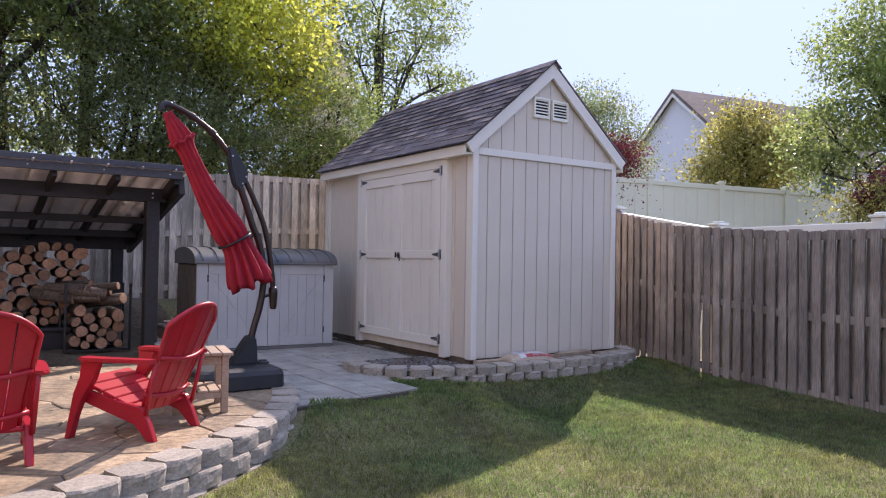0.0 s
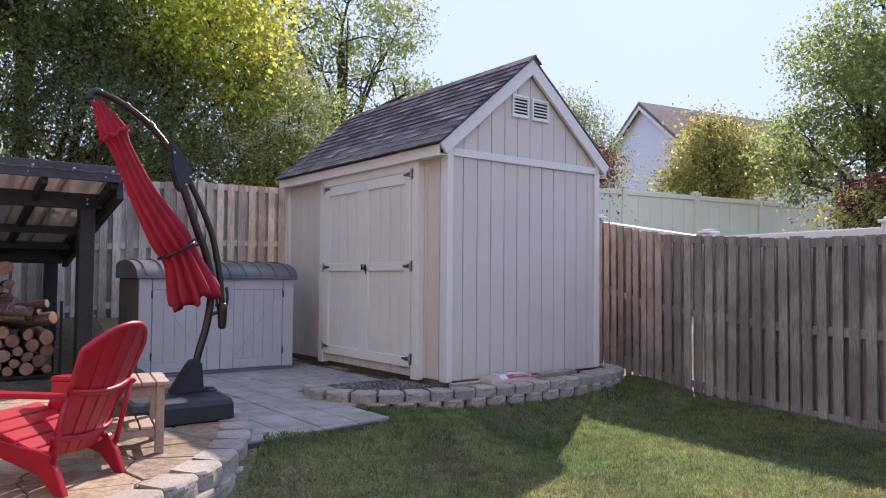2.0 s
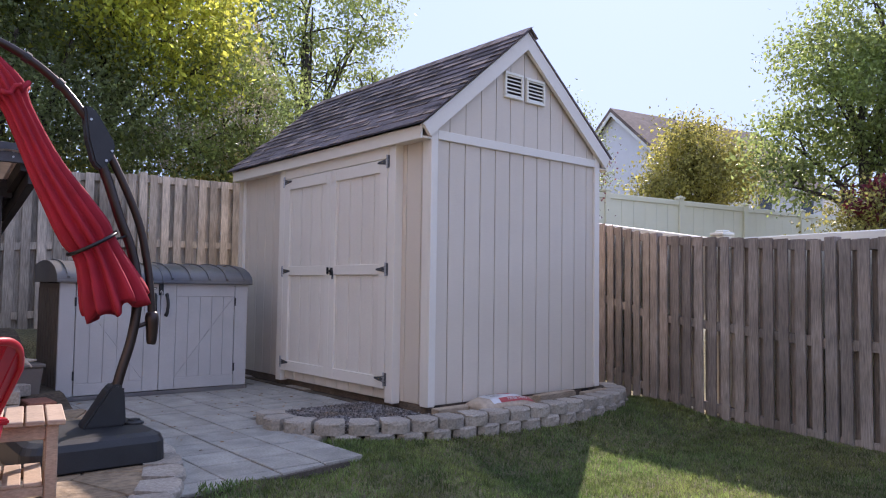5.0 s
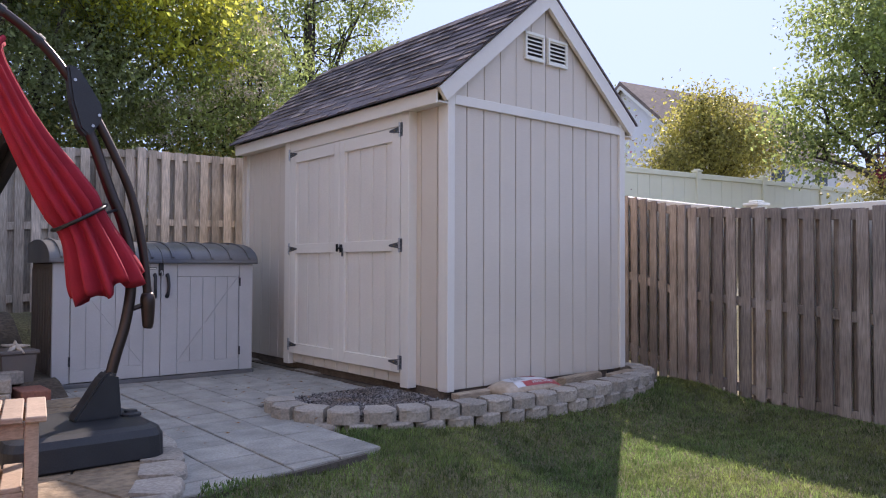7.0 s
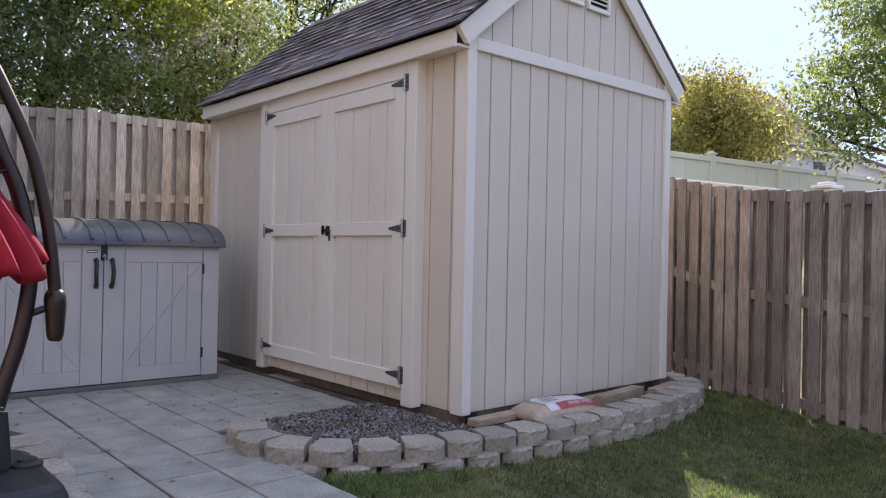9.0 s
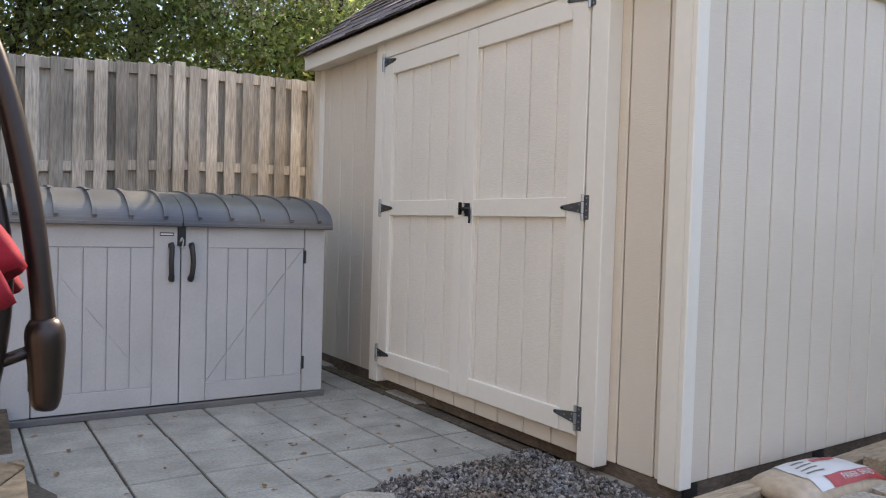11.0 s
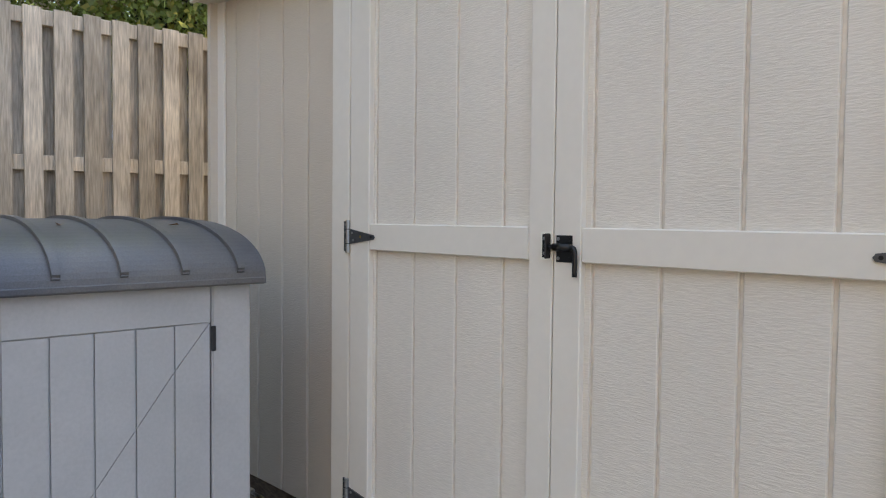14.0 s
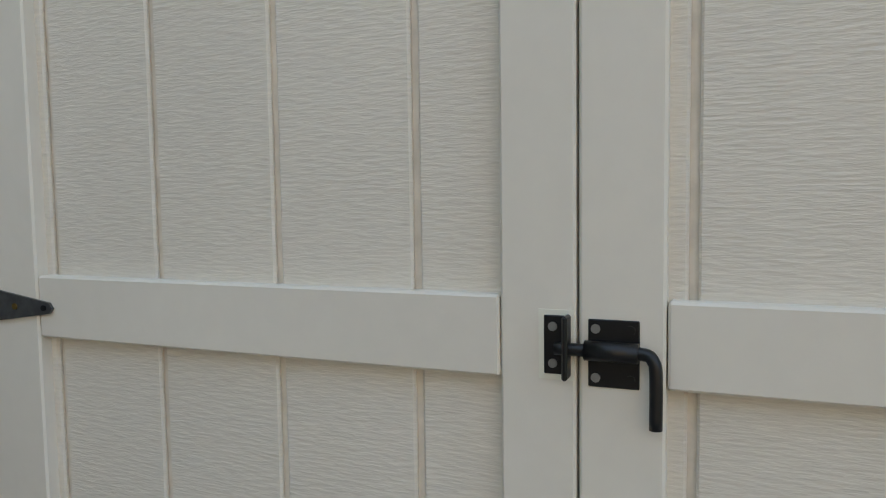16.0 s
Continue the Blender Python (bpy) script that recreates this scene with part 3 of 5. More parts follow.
# ---- storage box ----
sb = thing("storage_box", -1.283, 2.4, 0.0, -1.0, "grey resin outdoor storage box with rounded charcoal lid", "storage box")
BW, BD, BH = 0.865, 0.86, 1.09
part("base_plate", board(-BW - 0.012, BW + 0.012, -0.02, BD, 0.0, 0.035, 0.004), LIDGREY, sb, "charcoal base rail")
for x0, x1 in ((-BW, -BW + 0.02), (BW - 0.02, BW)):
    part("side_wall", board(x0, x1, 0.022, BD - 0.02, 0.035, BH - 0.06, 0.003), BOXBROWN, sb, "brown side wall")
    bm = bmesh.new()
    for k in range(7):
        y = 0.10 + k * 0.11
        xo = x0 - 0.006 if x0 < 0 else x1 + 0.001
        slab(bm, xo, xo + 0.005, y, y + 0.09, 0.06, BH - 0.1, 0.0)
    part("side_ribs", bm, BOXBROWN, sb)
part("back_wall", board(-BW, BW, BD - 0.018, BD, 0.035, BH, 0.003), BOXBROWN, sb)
part("corner_post", board(-BW - 0.004, -BW + 0.13, -0.002, 0.02, 0.036, BH - 0.02, 0.006), BOXGREY, sb)
part("corner_post", board(BW - 0.13, BW + 0.004, -0.002, 0.02, 0.036, BH - 0.02, 0.006), BOXGREY, sb)


def box_door(x0, x1, s):
    d = part("door", board(x0 + 0.003, x1 - 0.003, 0.006, 0.02, 0.04, BH - 0.04, 0.002), BOXGREY, sb)
    inner, outer = (x1, x0) if s < 0 else (x0, x1)
    st = 0.145
    a, b = sorted((inner + s * 0.003, inner + s * st))
    part("stile", board(a, b, -0.004, 0.0055, 0.042, BH - 0.042, 0.003), BOXGREY, d)
    fa, fb = sorted((inner + s * (st + 0.003), outer - s * 0.003))
    part("top_rail", board(fa, fb, -0.004, 0.0055, BH - 0.17, BH - 0.042, 0.003), BOXGREY, d)
    part("bottom_rail", board(fa, fb, -0.004, 0.0055, 0.042, 0.147, 0.003), BOXGREY, d)
    lo, hi = 0.15, BH - 0.173
    # boards above and below the diagonal brace line
    n = 5
    for k in range(n):
        u0, u1 = fa + (fb - fa) * k / n + 0.003, fa + (fb - fa) * (k + 1) / n - 0.003

        def diag(u):
            f = (u - fa) / (fb - fa)
            f = f if s > 0 else 1 - f
            return lo + (hi - lo) * min(max(f * 1.02, 0.0), 1)
        z0, z1 = diag(u0), diag(u1)
        part("upper_board", prism([(u0, z0 + 0.004), (u1, z1 + 0.004), (u1, hi + 0.001), (u0, hi + 0.001)], (-0.002, 0.0055), "y"), BOXGREY, d)
        part("lower_board", prism([(u0, lo), (u1, lo), (u1, z1), (u0, z0)], (-0.0015, 0.0055), "y"), BOXGREY, d)
    hx = inner + s * 0.055
    hb = tube(smooth_path([(hx, -0.006, BH - 0.15), (hx, -0.032, BH - 0.18), (hx + s * 0.004, -0.042, BH - 0.25), (hx, -0.034, BH - 0.32), (hx - s * 0.004, -0.006, BH - 0.35)], 18), [0.019] * 4 + [0.016] * 11 + [0.019] * 4, 8, squash=0.75)
    part("handle", hb, BLACKRESIN, d, "black curved handle", smooth=True)
    for z in (0.22, BH - 0.22):
        a, b = sorted((outer - s * 0.004, outer + s * 0.012))
        part("hinge", board(a, b, -0.011, -0.0045, z - 0.04, z + 0.04, 0.002), BLACKRESIN, d)


box_door(-BW + 0.132, 0.0, -1)
box_door(0.0, BW - 0.132, 1)
part("padlock_hasp", board(-0.022, 0.022, -0.016, -0.0045, BH - 0.16, BH - 0.03, 0.003), BLACKMETAL, sb)
part("padlock", tube(smooth_path([(-0.008, -0.018, BH - 0.135), (0, -0.018, BH - 0.115), (0.008, -0.018, BH - 0.135), (0.0, -0.018, BH - 0.175)], 14), 0.005, 8), STEEL, sb, smooth=True)
bm = board(-0.115, -0.04, -0.006, -0.0042, BH - 0.105, BH - 0.085, 0.0)
part("badge", bm, BLACKRESIN, sb, "small black maker's plate")
part("badge_print", board(-0.111, -0.044, -0.0068, -0.0061, BH - 0.099, BH - 0.091, 0.0), VINYL, sb)


def lid_section(u):
    """Height over the front edge and depth of the arched lid."""
    y = -0.045 + (BD + 0.09) * u
    v = min(u / 0.62, 1.0)
    return y, BH - 0.03 + 0.182 * (1 - (1 - v) ** 2.3) ** 0.5 - 0.05 * max((u - 0.62) / 0.38, 0) ** 2


def lid_shell(x0, x1, lift, name, u0=0.0, u1=1.0):
    bm = bmesh.new()
    rows = []
    n = 26
    for k in range(n + 1):
        u = u0 + (u1 - u0) * (k / n) ** 1.8
        y, z = lid_section(u)
        y -= lift * max(1 - u / 0.3, 0)
        rows.append([bm.verts.new((x, y, z + lift)) for x in (x0, x1)] + [bm.verts.new((x, y + (0.012 if k == 0 else 0), z + lift - 0.018)) for x in (x1, x0)])
    for a, b in zip(rows, rows[1:]):
        for i in range(4):
            bm.faces.new((a[i], a[(i + 1) % 4], b[(i + 1) % 4], b[i]))
    bm.faces.new(rows[0][::-1])
    bm.faces.new(rows[-1])
    return part(name, bm, LIDGREY, sb, smooth=False)


for x0, x1 in ((-BW - 0.035, -0.002), (0.002, BW + 0.035)):
    lid = lid_shell(x0, x1, 0.0, "lid")
    part("lid_lip", board(x0, x1, -0.048, -0.034, BH - 0.052, BH - 0.026, 0.006), LIDGREY, lid)
    n = 5
    for k in range(n):
        x = x0 + (x1 - x0) * (k + 0.5) / n
        r = lid_shell(x - 0.011, x + 0.011, 0.011, "lid_rib", 0.004, 0.98)
        r.parent = lid
for s in (-1, 1):
    xo = s * (BW + 0.036)
    bm = bmesh.new()
    pts = [lid_section((k / 24) ** 1.8) for k in range(25)]
    outline = [(y, z) for y, z in pts] + [(pts[-1][0], BH - 0.05), (pts[0][0], BH - 0.05)]
    part("lid_end", prism(outline, (min(xo, xo - s * 0.02), max(xo, xo - s * 0.02)), "x"), LIDGREY, sb)

# ---- umbrella ----
um = thing("cantilever_umbrella", -2.445, -0.06, PATIO_Z, 0, "closed red cantilever umbrella on a curved bronze mast", "umbrella")
bm = bmesh.new()
outline = []
hx, hy, cx, cy, rr = 0.37, 0.36, -0.13, -0.02, 0.09
for qx, qy, a0 in ((1, 1, 0), (-1, 1, 90), (-1, -1, 180), (1, -1, 270)):
    for k in range(6):
        a = radians(a0 + 90 * k / 5)
        outline.append((cx + qx * (hx - rr) + rr * math.cos(a), cy + qy * (hy - rr) + rr * math.sin(a)))
rings = []
for z, inset in ((0.0, 0.02), (0.015, 0.0), (0.12, 0.004), (0.155, 0.02), (0.172, 0.055)):
    ring = []
    for x, y in outline:
        f = 1 - inset / 0.37
        ring.append(bm.verts.new((cx + (x - cx) * f, cy + (y - cy) * f, z)))
    rings.append(ring)
for a, b in zip(rings, rings[1:]):
    for k in range(len(a)):
        bm.faces.new((a[k], a[(k + 1) % len(a)], b[(k + 1) % len(a)], b[k]))
bm.faces.new(rings[0][::-1])
bm.faces.new(rings[-1])
bmesh.ops.recalc_face_normals(bm, faces=bm.faces)
part("base_tank", bm, BLACKRESIN, um, "black water-filled base", smooth=False)
part("filler_cap", tube([(0.16, -0.02, 0.17), (0.16, -0.02, 0.182), (0.16, -0.02, 0.19), (0.16, -0.02, 0.2)], [0.055, 0.055, 0.035, 0.033], 18), BLACKRESIN, um)
foot = prism([(-0.14, 0.172), (0.10, 0.172), (0.10, 0.22), (0.085, 0.40), (0.035, 0.42), (0.0, 0.39)], (-0.065, 0.065), "y")
bmesh.ops.bevel(foot, geom=foot.edges[:], offset=0.012, segments=2, affect="EDGES")
part("mast_foot", foot, BLACKRESIN, um)
mast_pts = [(0.05, 0, 0.36), (0.085, 0, 0.50), (0.13, 0, 0.66), (0.158, 0, 0.85), (0.155, 0, 1.02), (0.11, 0, 1.22), (0.045, 0, 1.38), (-0.05, 0, 1.65), (-0.13, 0, 1.82)]
part("lower_mast", tube(smooth_path(mast_pts, 40), 0.029, 14), MAST, um, smooth=True)
boom_pts = [(0.25, 0, 0.78), (0.243, 0, 0.88), (0.215, 0, 1.10), (0.16, 0, 1.35), (0.07, 0, 1.57), (-0.05, 0, 1.80), (-0.17, 0, 1.97), (-0.31, 0, 2.13), (-0.48, 0, 2.25), (-0.63, 0, 2.315), (-0.70, 0, 2.325)]
part("curved_boom", tube(smooth_path(boom_pts, 60), 0.024, 14), MAST, um, smooth=True)
sl = prism([(-0.19, 2.03), (-0.13, 2.02), (-0.01, 1.83), (-0.015, 1.75), (-0.08, 1.66), (-0.125, 1.70), (-0.165, 1.84)], (-0.046, 0.046), "y")
bmesh.ops.bevel(sl, geom=sl.edges[:], offset=0.012, segments=2, affect="EDGES")
part("pivot_housing", sl, BLACKRESIN, um, "black plastic pivot housing")
for x, z in ((-0.03, 1.78), (-0.06, 1.72), (-0.15, 1.95)):
    part("bolt", tube([(x, -0.052, z), (x, -0.045, z)], 0.008, 10), STEEL, um)
for p, q in (((-0.30, 2.125), (-0.33, 2.15)), ((-0.47, 2.245), (-0.50, 2.262))):
    part("boom_collar", tube([(p[0], 0, p[1]), (q[0], 0, q[1])], 0.031, 14), BLACKRESIN, um, smooth=False)
part("tip_cap", tube(smooth_path([(-0.65, 0, 2.325), (-0.70, 0, 2.325), (-0.725, 0, 2.30), (-0.72, 0, 2.27)], 10), 0.027, 12), BLACKRESIN, um, smooth=True)
hd = tube(smooth_path([(0.245, 0, 0.835), (0.249, 0, 0.80), (0.252, 0, 0.74), (0.252, 0, 0.66), (0.250, 0, 0.635)], 12), [0.026, 0.034, 0.038, 0.040, 0.040, 0.039, 0.037, 0.035, 0.033, 0.031, 0.028, 0.026, 0.02], 14)
part("boom_handle", hd, MAST, um, "bronze grip at the end of the boom", smooth=True)
part("link_arm", tube([(0.15, 0, 0.74), (0.235, 0, 0.77)], 0.014, 8), MAST, um, smooth=True)

# canopy folded along the boom
axis_pts = smooth_path([(-0.69, -0.015, 2.26), (-0.545, -0.02, 2.0), (-0.375, -0.03, 1.65), (-0.225, -0.04, 1.4), (-0.085, -0.045, 1.17), (0.035, -0.04, 0.86)], 40)
bm = bmesh.new()
rings = []
folds = 11
sides = folds * 6
rng = random.Random(4)
phase = [rng.uniform(-0.35, 0.35) for _ in range(folds)]
for i, p in enumerate(axis_pts):
    u = i / 40
    d = (axis_pts[min(i + 1, 40)] - axis_pts[max(i - 1, 0)]).normalized()
    sx = Vector((0, 1, 0))
    sy = d.cross(sx).normalized()
    r = 0.034 + 0.048 * ease(u, 0.0, 0.17) - 0.018 * ease(u, 0.17, 0.22) + 0.05 * ease(u, 0.22, 0.72) - 0.012 * ease(u, 0.70, 0.76) + 0.05 * ease(u, 0.78, 1.0)
    deep = 0.22 + 0.16 * ease(u, 0.1, 1.0)
    ring = []
    for k in range(sides):
        a = 2 * math.pi * k / sides
        w = math.cos(folds * a + phase[int(k / 6)] + 1.2 * math.sin(3 * u))
        rr = r * (1 + deep * (abs(w) ** 0.7 * (1 if w > 0 else -1)) * 0.8)
        hem = 0.03 * math.sin(folds * a * 0.5 + 1) * ease(u, 0.9, 1.0)
        ring.append(bm.verts.new(p + d * hem + rr * (math.cos(a) * sx + math.sin(a) * sy)))
    rings.append(ring)
for a, b in zip(rings, rings[1:]):
    for k in range(sides):
        bm.faces.new((a[k], a[(k + 1) % sides], b[(k + 1) % sides], b[k]))
bm.faces.new(rings[0])
hub = [bm.verts.new(v.co * 0.25 + axis_pts[37] * 0.75) for v in rings[-1]]
for k in range(sides):
    bm.faces.new((rings[-1][k], rings[-1][(k + 1) % sides], hub[(k + 1) % sides], hub[k]))
bm.faces.new(hub[::-1])
bmesh.ops.recalc_face_normals(bm, faces=bm.faces)
canopy = part("canopy", bm, CANVAS, um, "folded red canvas canopy tied with a black strap", smooth=True)
sc = axis_pts[30]
sd = (axis_pts[31] - axis_pts[29]).normalized()
s2 = sd.cross(Vector((0, 1, 0))).normalized()
loop = [sc + 0.142 * (math.cos(2 * math.pi * k / 28) * Vector((0, 1, 0)) + math.sin(2 * math.pi * k / 28) * s2) for k in range(29)]
st = part("strap", tube(loop, 0.011, 6), BLACKMETAL, canopy, smooth=True)
part("strap_tail", tube([sc - s2 * 0.13, (0.085, -0.02, 1.29)], 0.008, 6), BLACKMETAL, canopy, smooth=True)
# gathered collar near the top
cp = axis_pts[7]
ruff = []
for k in range(37):
    a = 2 * math.pi * k / 36
    ruff.append(cp + (0.092 + 0.016 * math.cos(9 * a)) * (math.cos(a) * Vector((0, 1, 0)) + math.sin(a) * s2) + Vector((0, 0, 0.015 * math.sin(7 * a))))
part("vent_flap", tube(ruff, 0.015, 6), CANVAS, canopy, smooth=True)


# ---- chairs ----
def adirondack(x, y, rz, label):
    """Moulded resin adirondack chair facing +y."""
    c = thing("adirondack_chair", x, y, PATIO_Z, rz, label, "chair", "red patio chairs")
    c.scale = (0.93, 0.82, 0.97)
    # seat: five boards falling to the back, front edge rolled down
    for k in range(5):
        yy = 0.30 - k * 0.105
        z = 0.335 - k * 0.036
        part("seat_slat", board(-0.255, 0.255, -0.05, 0.05, -0.012, 0.012, 0.006, Matrix.Translation((0, yy, z)) @ Matrix.Rotation(radians(19), 4, "X")), RED, c)
    part("front_apron", board(-0.262, 0.262, 0.335, 0.355, 0.265, 0.345, 0.008), RED, c)
    # back: five fan slats with a domed top
    tilt = Matrix.Translation((0, -0.175, 0.17)) @ Matrix.Rotation(radians(27), 4, "X")
    for k in range(5):
        a0, a1 = -0.235 + k * 0.095, -0.235 + (k + 1) * 0.095 - 0.008
        pts = []
        for u in (a0, a1):
            pts.append((u * 0.82, 0.0))
        for u in (a1, (a0 + a1) / 2, a0):
            pts.append((u * 1.12, 0.74 - 1.9 * (u * 1.0) ** 2 - 4 * abs(u) ** 3))
        bm = prism(pts, (-0.012, 0.012), "y")
        for v in bm.verts:
            v.co.y += 0.9 * v.co.x * v.co.x
        bmesh.ops.bevel(bm, geom=[e for e in bm.edges], offset=0.005, segments=1, affect="EDGES")
        bmesh.ops.transform(bm, matrix=tilt, verts=bm.verts)
        part("back_slat", bm, RED, c)
    rimpts = []
    for k in range(25):
        u = -0.24 + 0.48 * k / 24
        rimpts.append(tilt @ Vector((u * 1.13, 0.9 * u * u - 0.004, 0.735 - 1.9 * u * u - 4 * abs(u) ** 3)))
    low_l, low_r = tilt @ Vector((-0.2, 0.035, 0.02)), tilt @ Vector((0.2, 0.035, 0.02))
    part("back_rim", tube([low_l] + rimpts + [low_r], 0.016, 8), RED, c, smooth=True)
    for h in (0.10, 0.36):
        br = [tilt @ Vector((u, 0.9 * u * u - 0.022, h)) for u in np.linspace(-0.245, 0.245, 9)]
        part("back_brace", tube(br, 0.015, 8), RED, c, smooth=True)
    for s in (-1, 1):
        # arm
        out = [(0.265, 0.255), (0.28, 0.30), (0.265, 0.35), (0.20, 0.375), (0.0, 0.362), (-0.28, 0.335), (-0.33, 0.30), (-0.30, 0.262), (0.0, 0.262)]
        bm = prism([(s * w, v) for v, w in out], (0.478, 0.502), "z")
        bmesh.ops.bevel(bm, geom=bm.edges[:], offset=0.007, segments=2, affect="EDGES")
        part("armrest", bm, RED, c)
        # front leg rises to the arm, hollow underneath
        bm = prism([(0.345, 0.0), (0.39, 0.0), (0.355, 0.15), (0.325, 0.28), (0.275, 0.38), (0.265, 0.477), (0.12, 0.477), (0.165, 0.36), (0.25, 0.25), (0.30, 0.14)], (s * 0.27 - 0.0, s * 0.325), "x")
        bmesh.ops.bevel(bm, geom=bm.edges[:], offset=0.006, segments=1, affect="EDGES")
        part("front_leg", bm, RED, c)
        # rear leg runs on from the seat rail
        bm = prism([(0.31, 0.30), (0.31, 0.225), (0.10, 0.165), (-0.13, 0.10), (-0.235, 0.0), (-0.30, 0.0), (-0.245, 0.12), (-0.19, 0.205), (0.0, 0.235)], (s * 0.225, s * 0.268), "x")
        bmesh.ops.bevel(bm, geom=bm.edges[:], offset=0.006, segments=1, affect="EDGES")
        part("rear_leg", bm, RED, c)
        part("arm_support", tube([(s * 0.262, -0.22, 0.16), (s * 0.275, -0.30, 0.480)], 0.016, 8), RED, c, smooth=True)
    return c


adirondack(-3.577, -1.462, 43, "glossy red resin adirondack chair beside the wooden table")
adirondack(-4.48, -1.76, 2, "glossy red resin adirondack chair facing the woodpile")

# ---- side table ----
tb = thing("side_table", -3.115, -0.93, PATIO_Z, -11, "weathered teak slatted side table with a lower shelf", "table")
for sx in (-1, 1):
    for sy in (-1, 1):
        part("leg", board(sx * 0.185 - 0.024, sx * 0.185 + 0.024, sy * 0.185 - 0.024, sy * 0.185 + 0.024, 0.0, 0.398, 0.004), TEAK, tb)
    part("apron", board(sx * 0.185 - 0.012, sx * 0.185 + 0.012, -0.16, 0.16, 0.335, 0.395, 0.003), TEAK, tb)
    part("shelf_rail", board(sx * 0.185 - 0.012, sx * 0.185 + 0.012, -0.16, 0.16, 0.10, 0.14, 0.003), TEAK, tb)
for sy in (-1, 1):
    part("apron", board(-0.16, 0.16, sy * 0.185 - 0.012, sy * 0.185 + 0.012, 0.335, 0.395, 0.003), TEAK, tb)
    part("shelf_rail", board(-0.16, 0.16, sy * 0.185 - 0.012, sy * 0.185 + 0.012, 0.10, 0.14, 0.003), TEAK, tb)
for k in range(6):
    x = -0.235 + 0.0795 * k
    part("top_slat", board(x, x + 0.072, -0.235, 0.235, 0.399, 0.421, 0.004), TEAK, tb)
for k in range(4):
    x = -0.155 + 0.0795 * k
    part("shelf_slat", board(x, x + 0.070, -0.20, 0.20, 0.141, 0.158, 0.003), TEAK, tb)


# ---- wood shelter ----
ws = thing("wood_shelter", -4.3, 2.0, 0.0, 0, "dark-stained lean-to shelter roofed with corrugated panels", "shelter")
XR, XL = 1.72, -2.3
FZ, BZ, FY, BY = 1.97, 1.36, -0.5, 2.02


def roof_z(y):
    return FZ + (BZ - FZ) * (y - FY) / (BY - FY)


part("front_fascia", board(XL, XR, FY - 0.02, FY + 0.02, FZ - 0.06, FZ + 0.085, 0.004), FASCIA, ws, "slate-painted fascia board")
part("front_beam", board(XL, XR - 0.03, 0.015, 0.105, 1.70, 1.845, 0.005), STAINED, ws)
part("back_beam", board(XL, XR - 0.05, 1.86, 1.94, 1.20, 1.37, 0.005), STAINED, ws)
for x in (1.475, -2.15):
    part("post", board(x, x + 0.135, -0.005 - 0.06, 0.014 + 0.12 - 0.06, 0.03, 1.70, 0.006), STAINED, ws)
    part("back_post", board(x + 0.02, x + 0.155, 1.83, 1.95, 0.2, 1.20, 0.006), STAINED, ws)
slope = math.atan2(BZ - FZ, BY - FY)
L = math.hypot(BZ - FZ, BY - FY)
for x in np.linspace(XL + 0.05, XR - 0.05, 8):
    m = Matrix.Translation((x, FY, FZ - 0.105)) @ Matrix.Rotation(slope, 4, "X")
    part("rafter", board(-0.024, 0.024, 0.025, L, 0.0, 0.105, 0.004, m), STAINED, ws)
m = Matrix.Translation((XR + 0.01, FY, FZ - 0.2)) @ Matrix.Rotation(slope, 4, "X")
part("end_rafter", board(-0.03, 0.03, 0.025, L, 0.0, 0.19, 0.004, m), STAINED, ws)
for y in (0.85, 1.45):
    part("purlin", board(XL, XR - 0.03, y - 0.02, y + 0.02, roof_z(y) - 0.15, roof_z(y) - 0.07, 0.003), STAINED, ws)
bm = bmesh.new()
nx = 161
rows = []
for y in (FY - 0.06, BY + 0.06):
    rows.append([bm.verts.new((XL - 0.05 + (XR - XL + 0.1) * i / (nx - 1), y, roof_z(y) + 0.010 + 0.004 * math.cos(i * math.pi / 4 * 1.0))) for i in range(nx)])
for i in range(nx - 1):
    bm.faces.new((rows[0][i], rows[0][i + 1], rows[1][i + 1], rows[1][i]))
bmesh.ops.solidify(bm, geom=bm.faces[:], thickness=0.004)
part("roof_panel", bm, PANELING, ws, "pale corrugated roofing panels", smooth=True)
for k in range(13):
    x = XL + 0.1 + k * 0.32
    part("roof_rib", tube([(x, FY - 0.065, FZ + 0.03), (x, BY + 0.05, roof_z(BY + 0.05) + 0.02)], 0.012, 8), PANELING, ws, smooth=True)
bm = bmesh.new()
for x in (XR - 0.13, XR - 0.75, XR - 1.4, XR - 2.0):
    for dz in (-0.02, 0.02):
        tube([(x, FY - 0.026, FZ + dz), (x, FY - 0.018, FZ + dz)], 0.008, 8, bm)
for dz in (1.745, 1.79):
    tube([(XR - 0.17, 0.005, dz), (XR - 0.17, 0.016, dz)], 0.01, 8, bm)
part("screws", bm, STEEL, ws)

# ---- firewood ----
rng = random.Random(11)


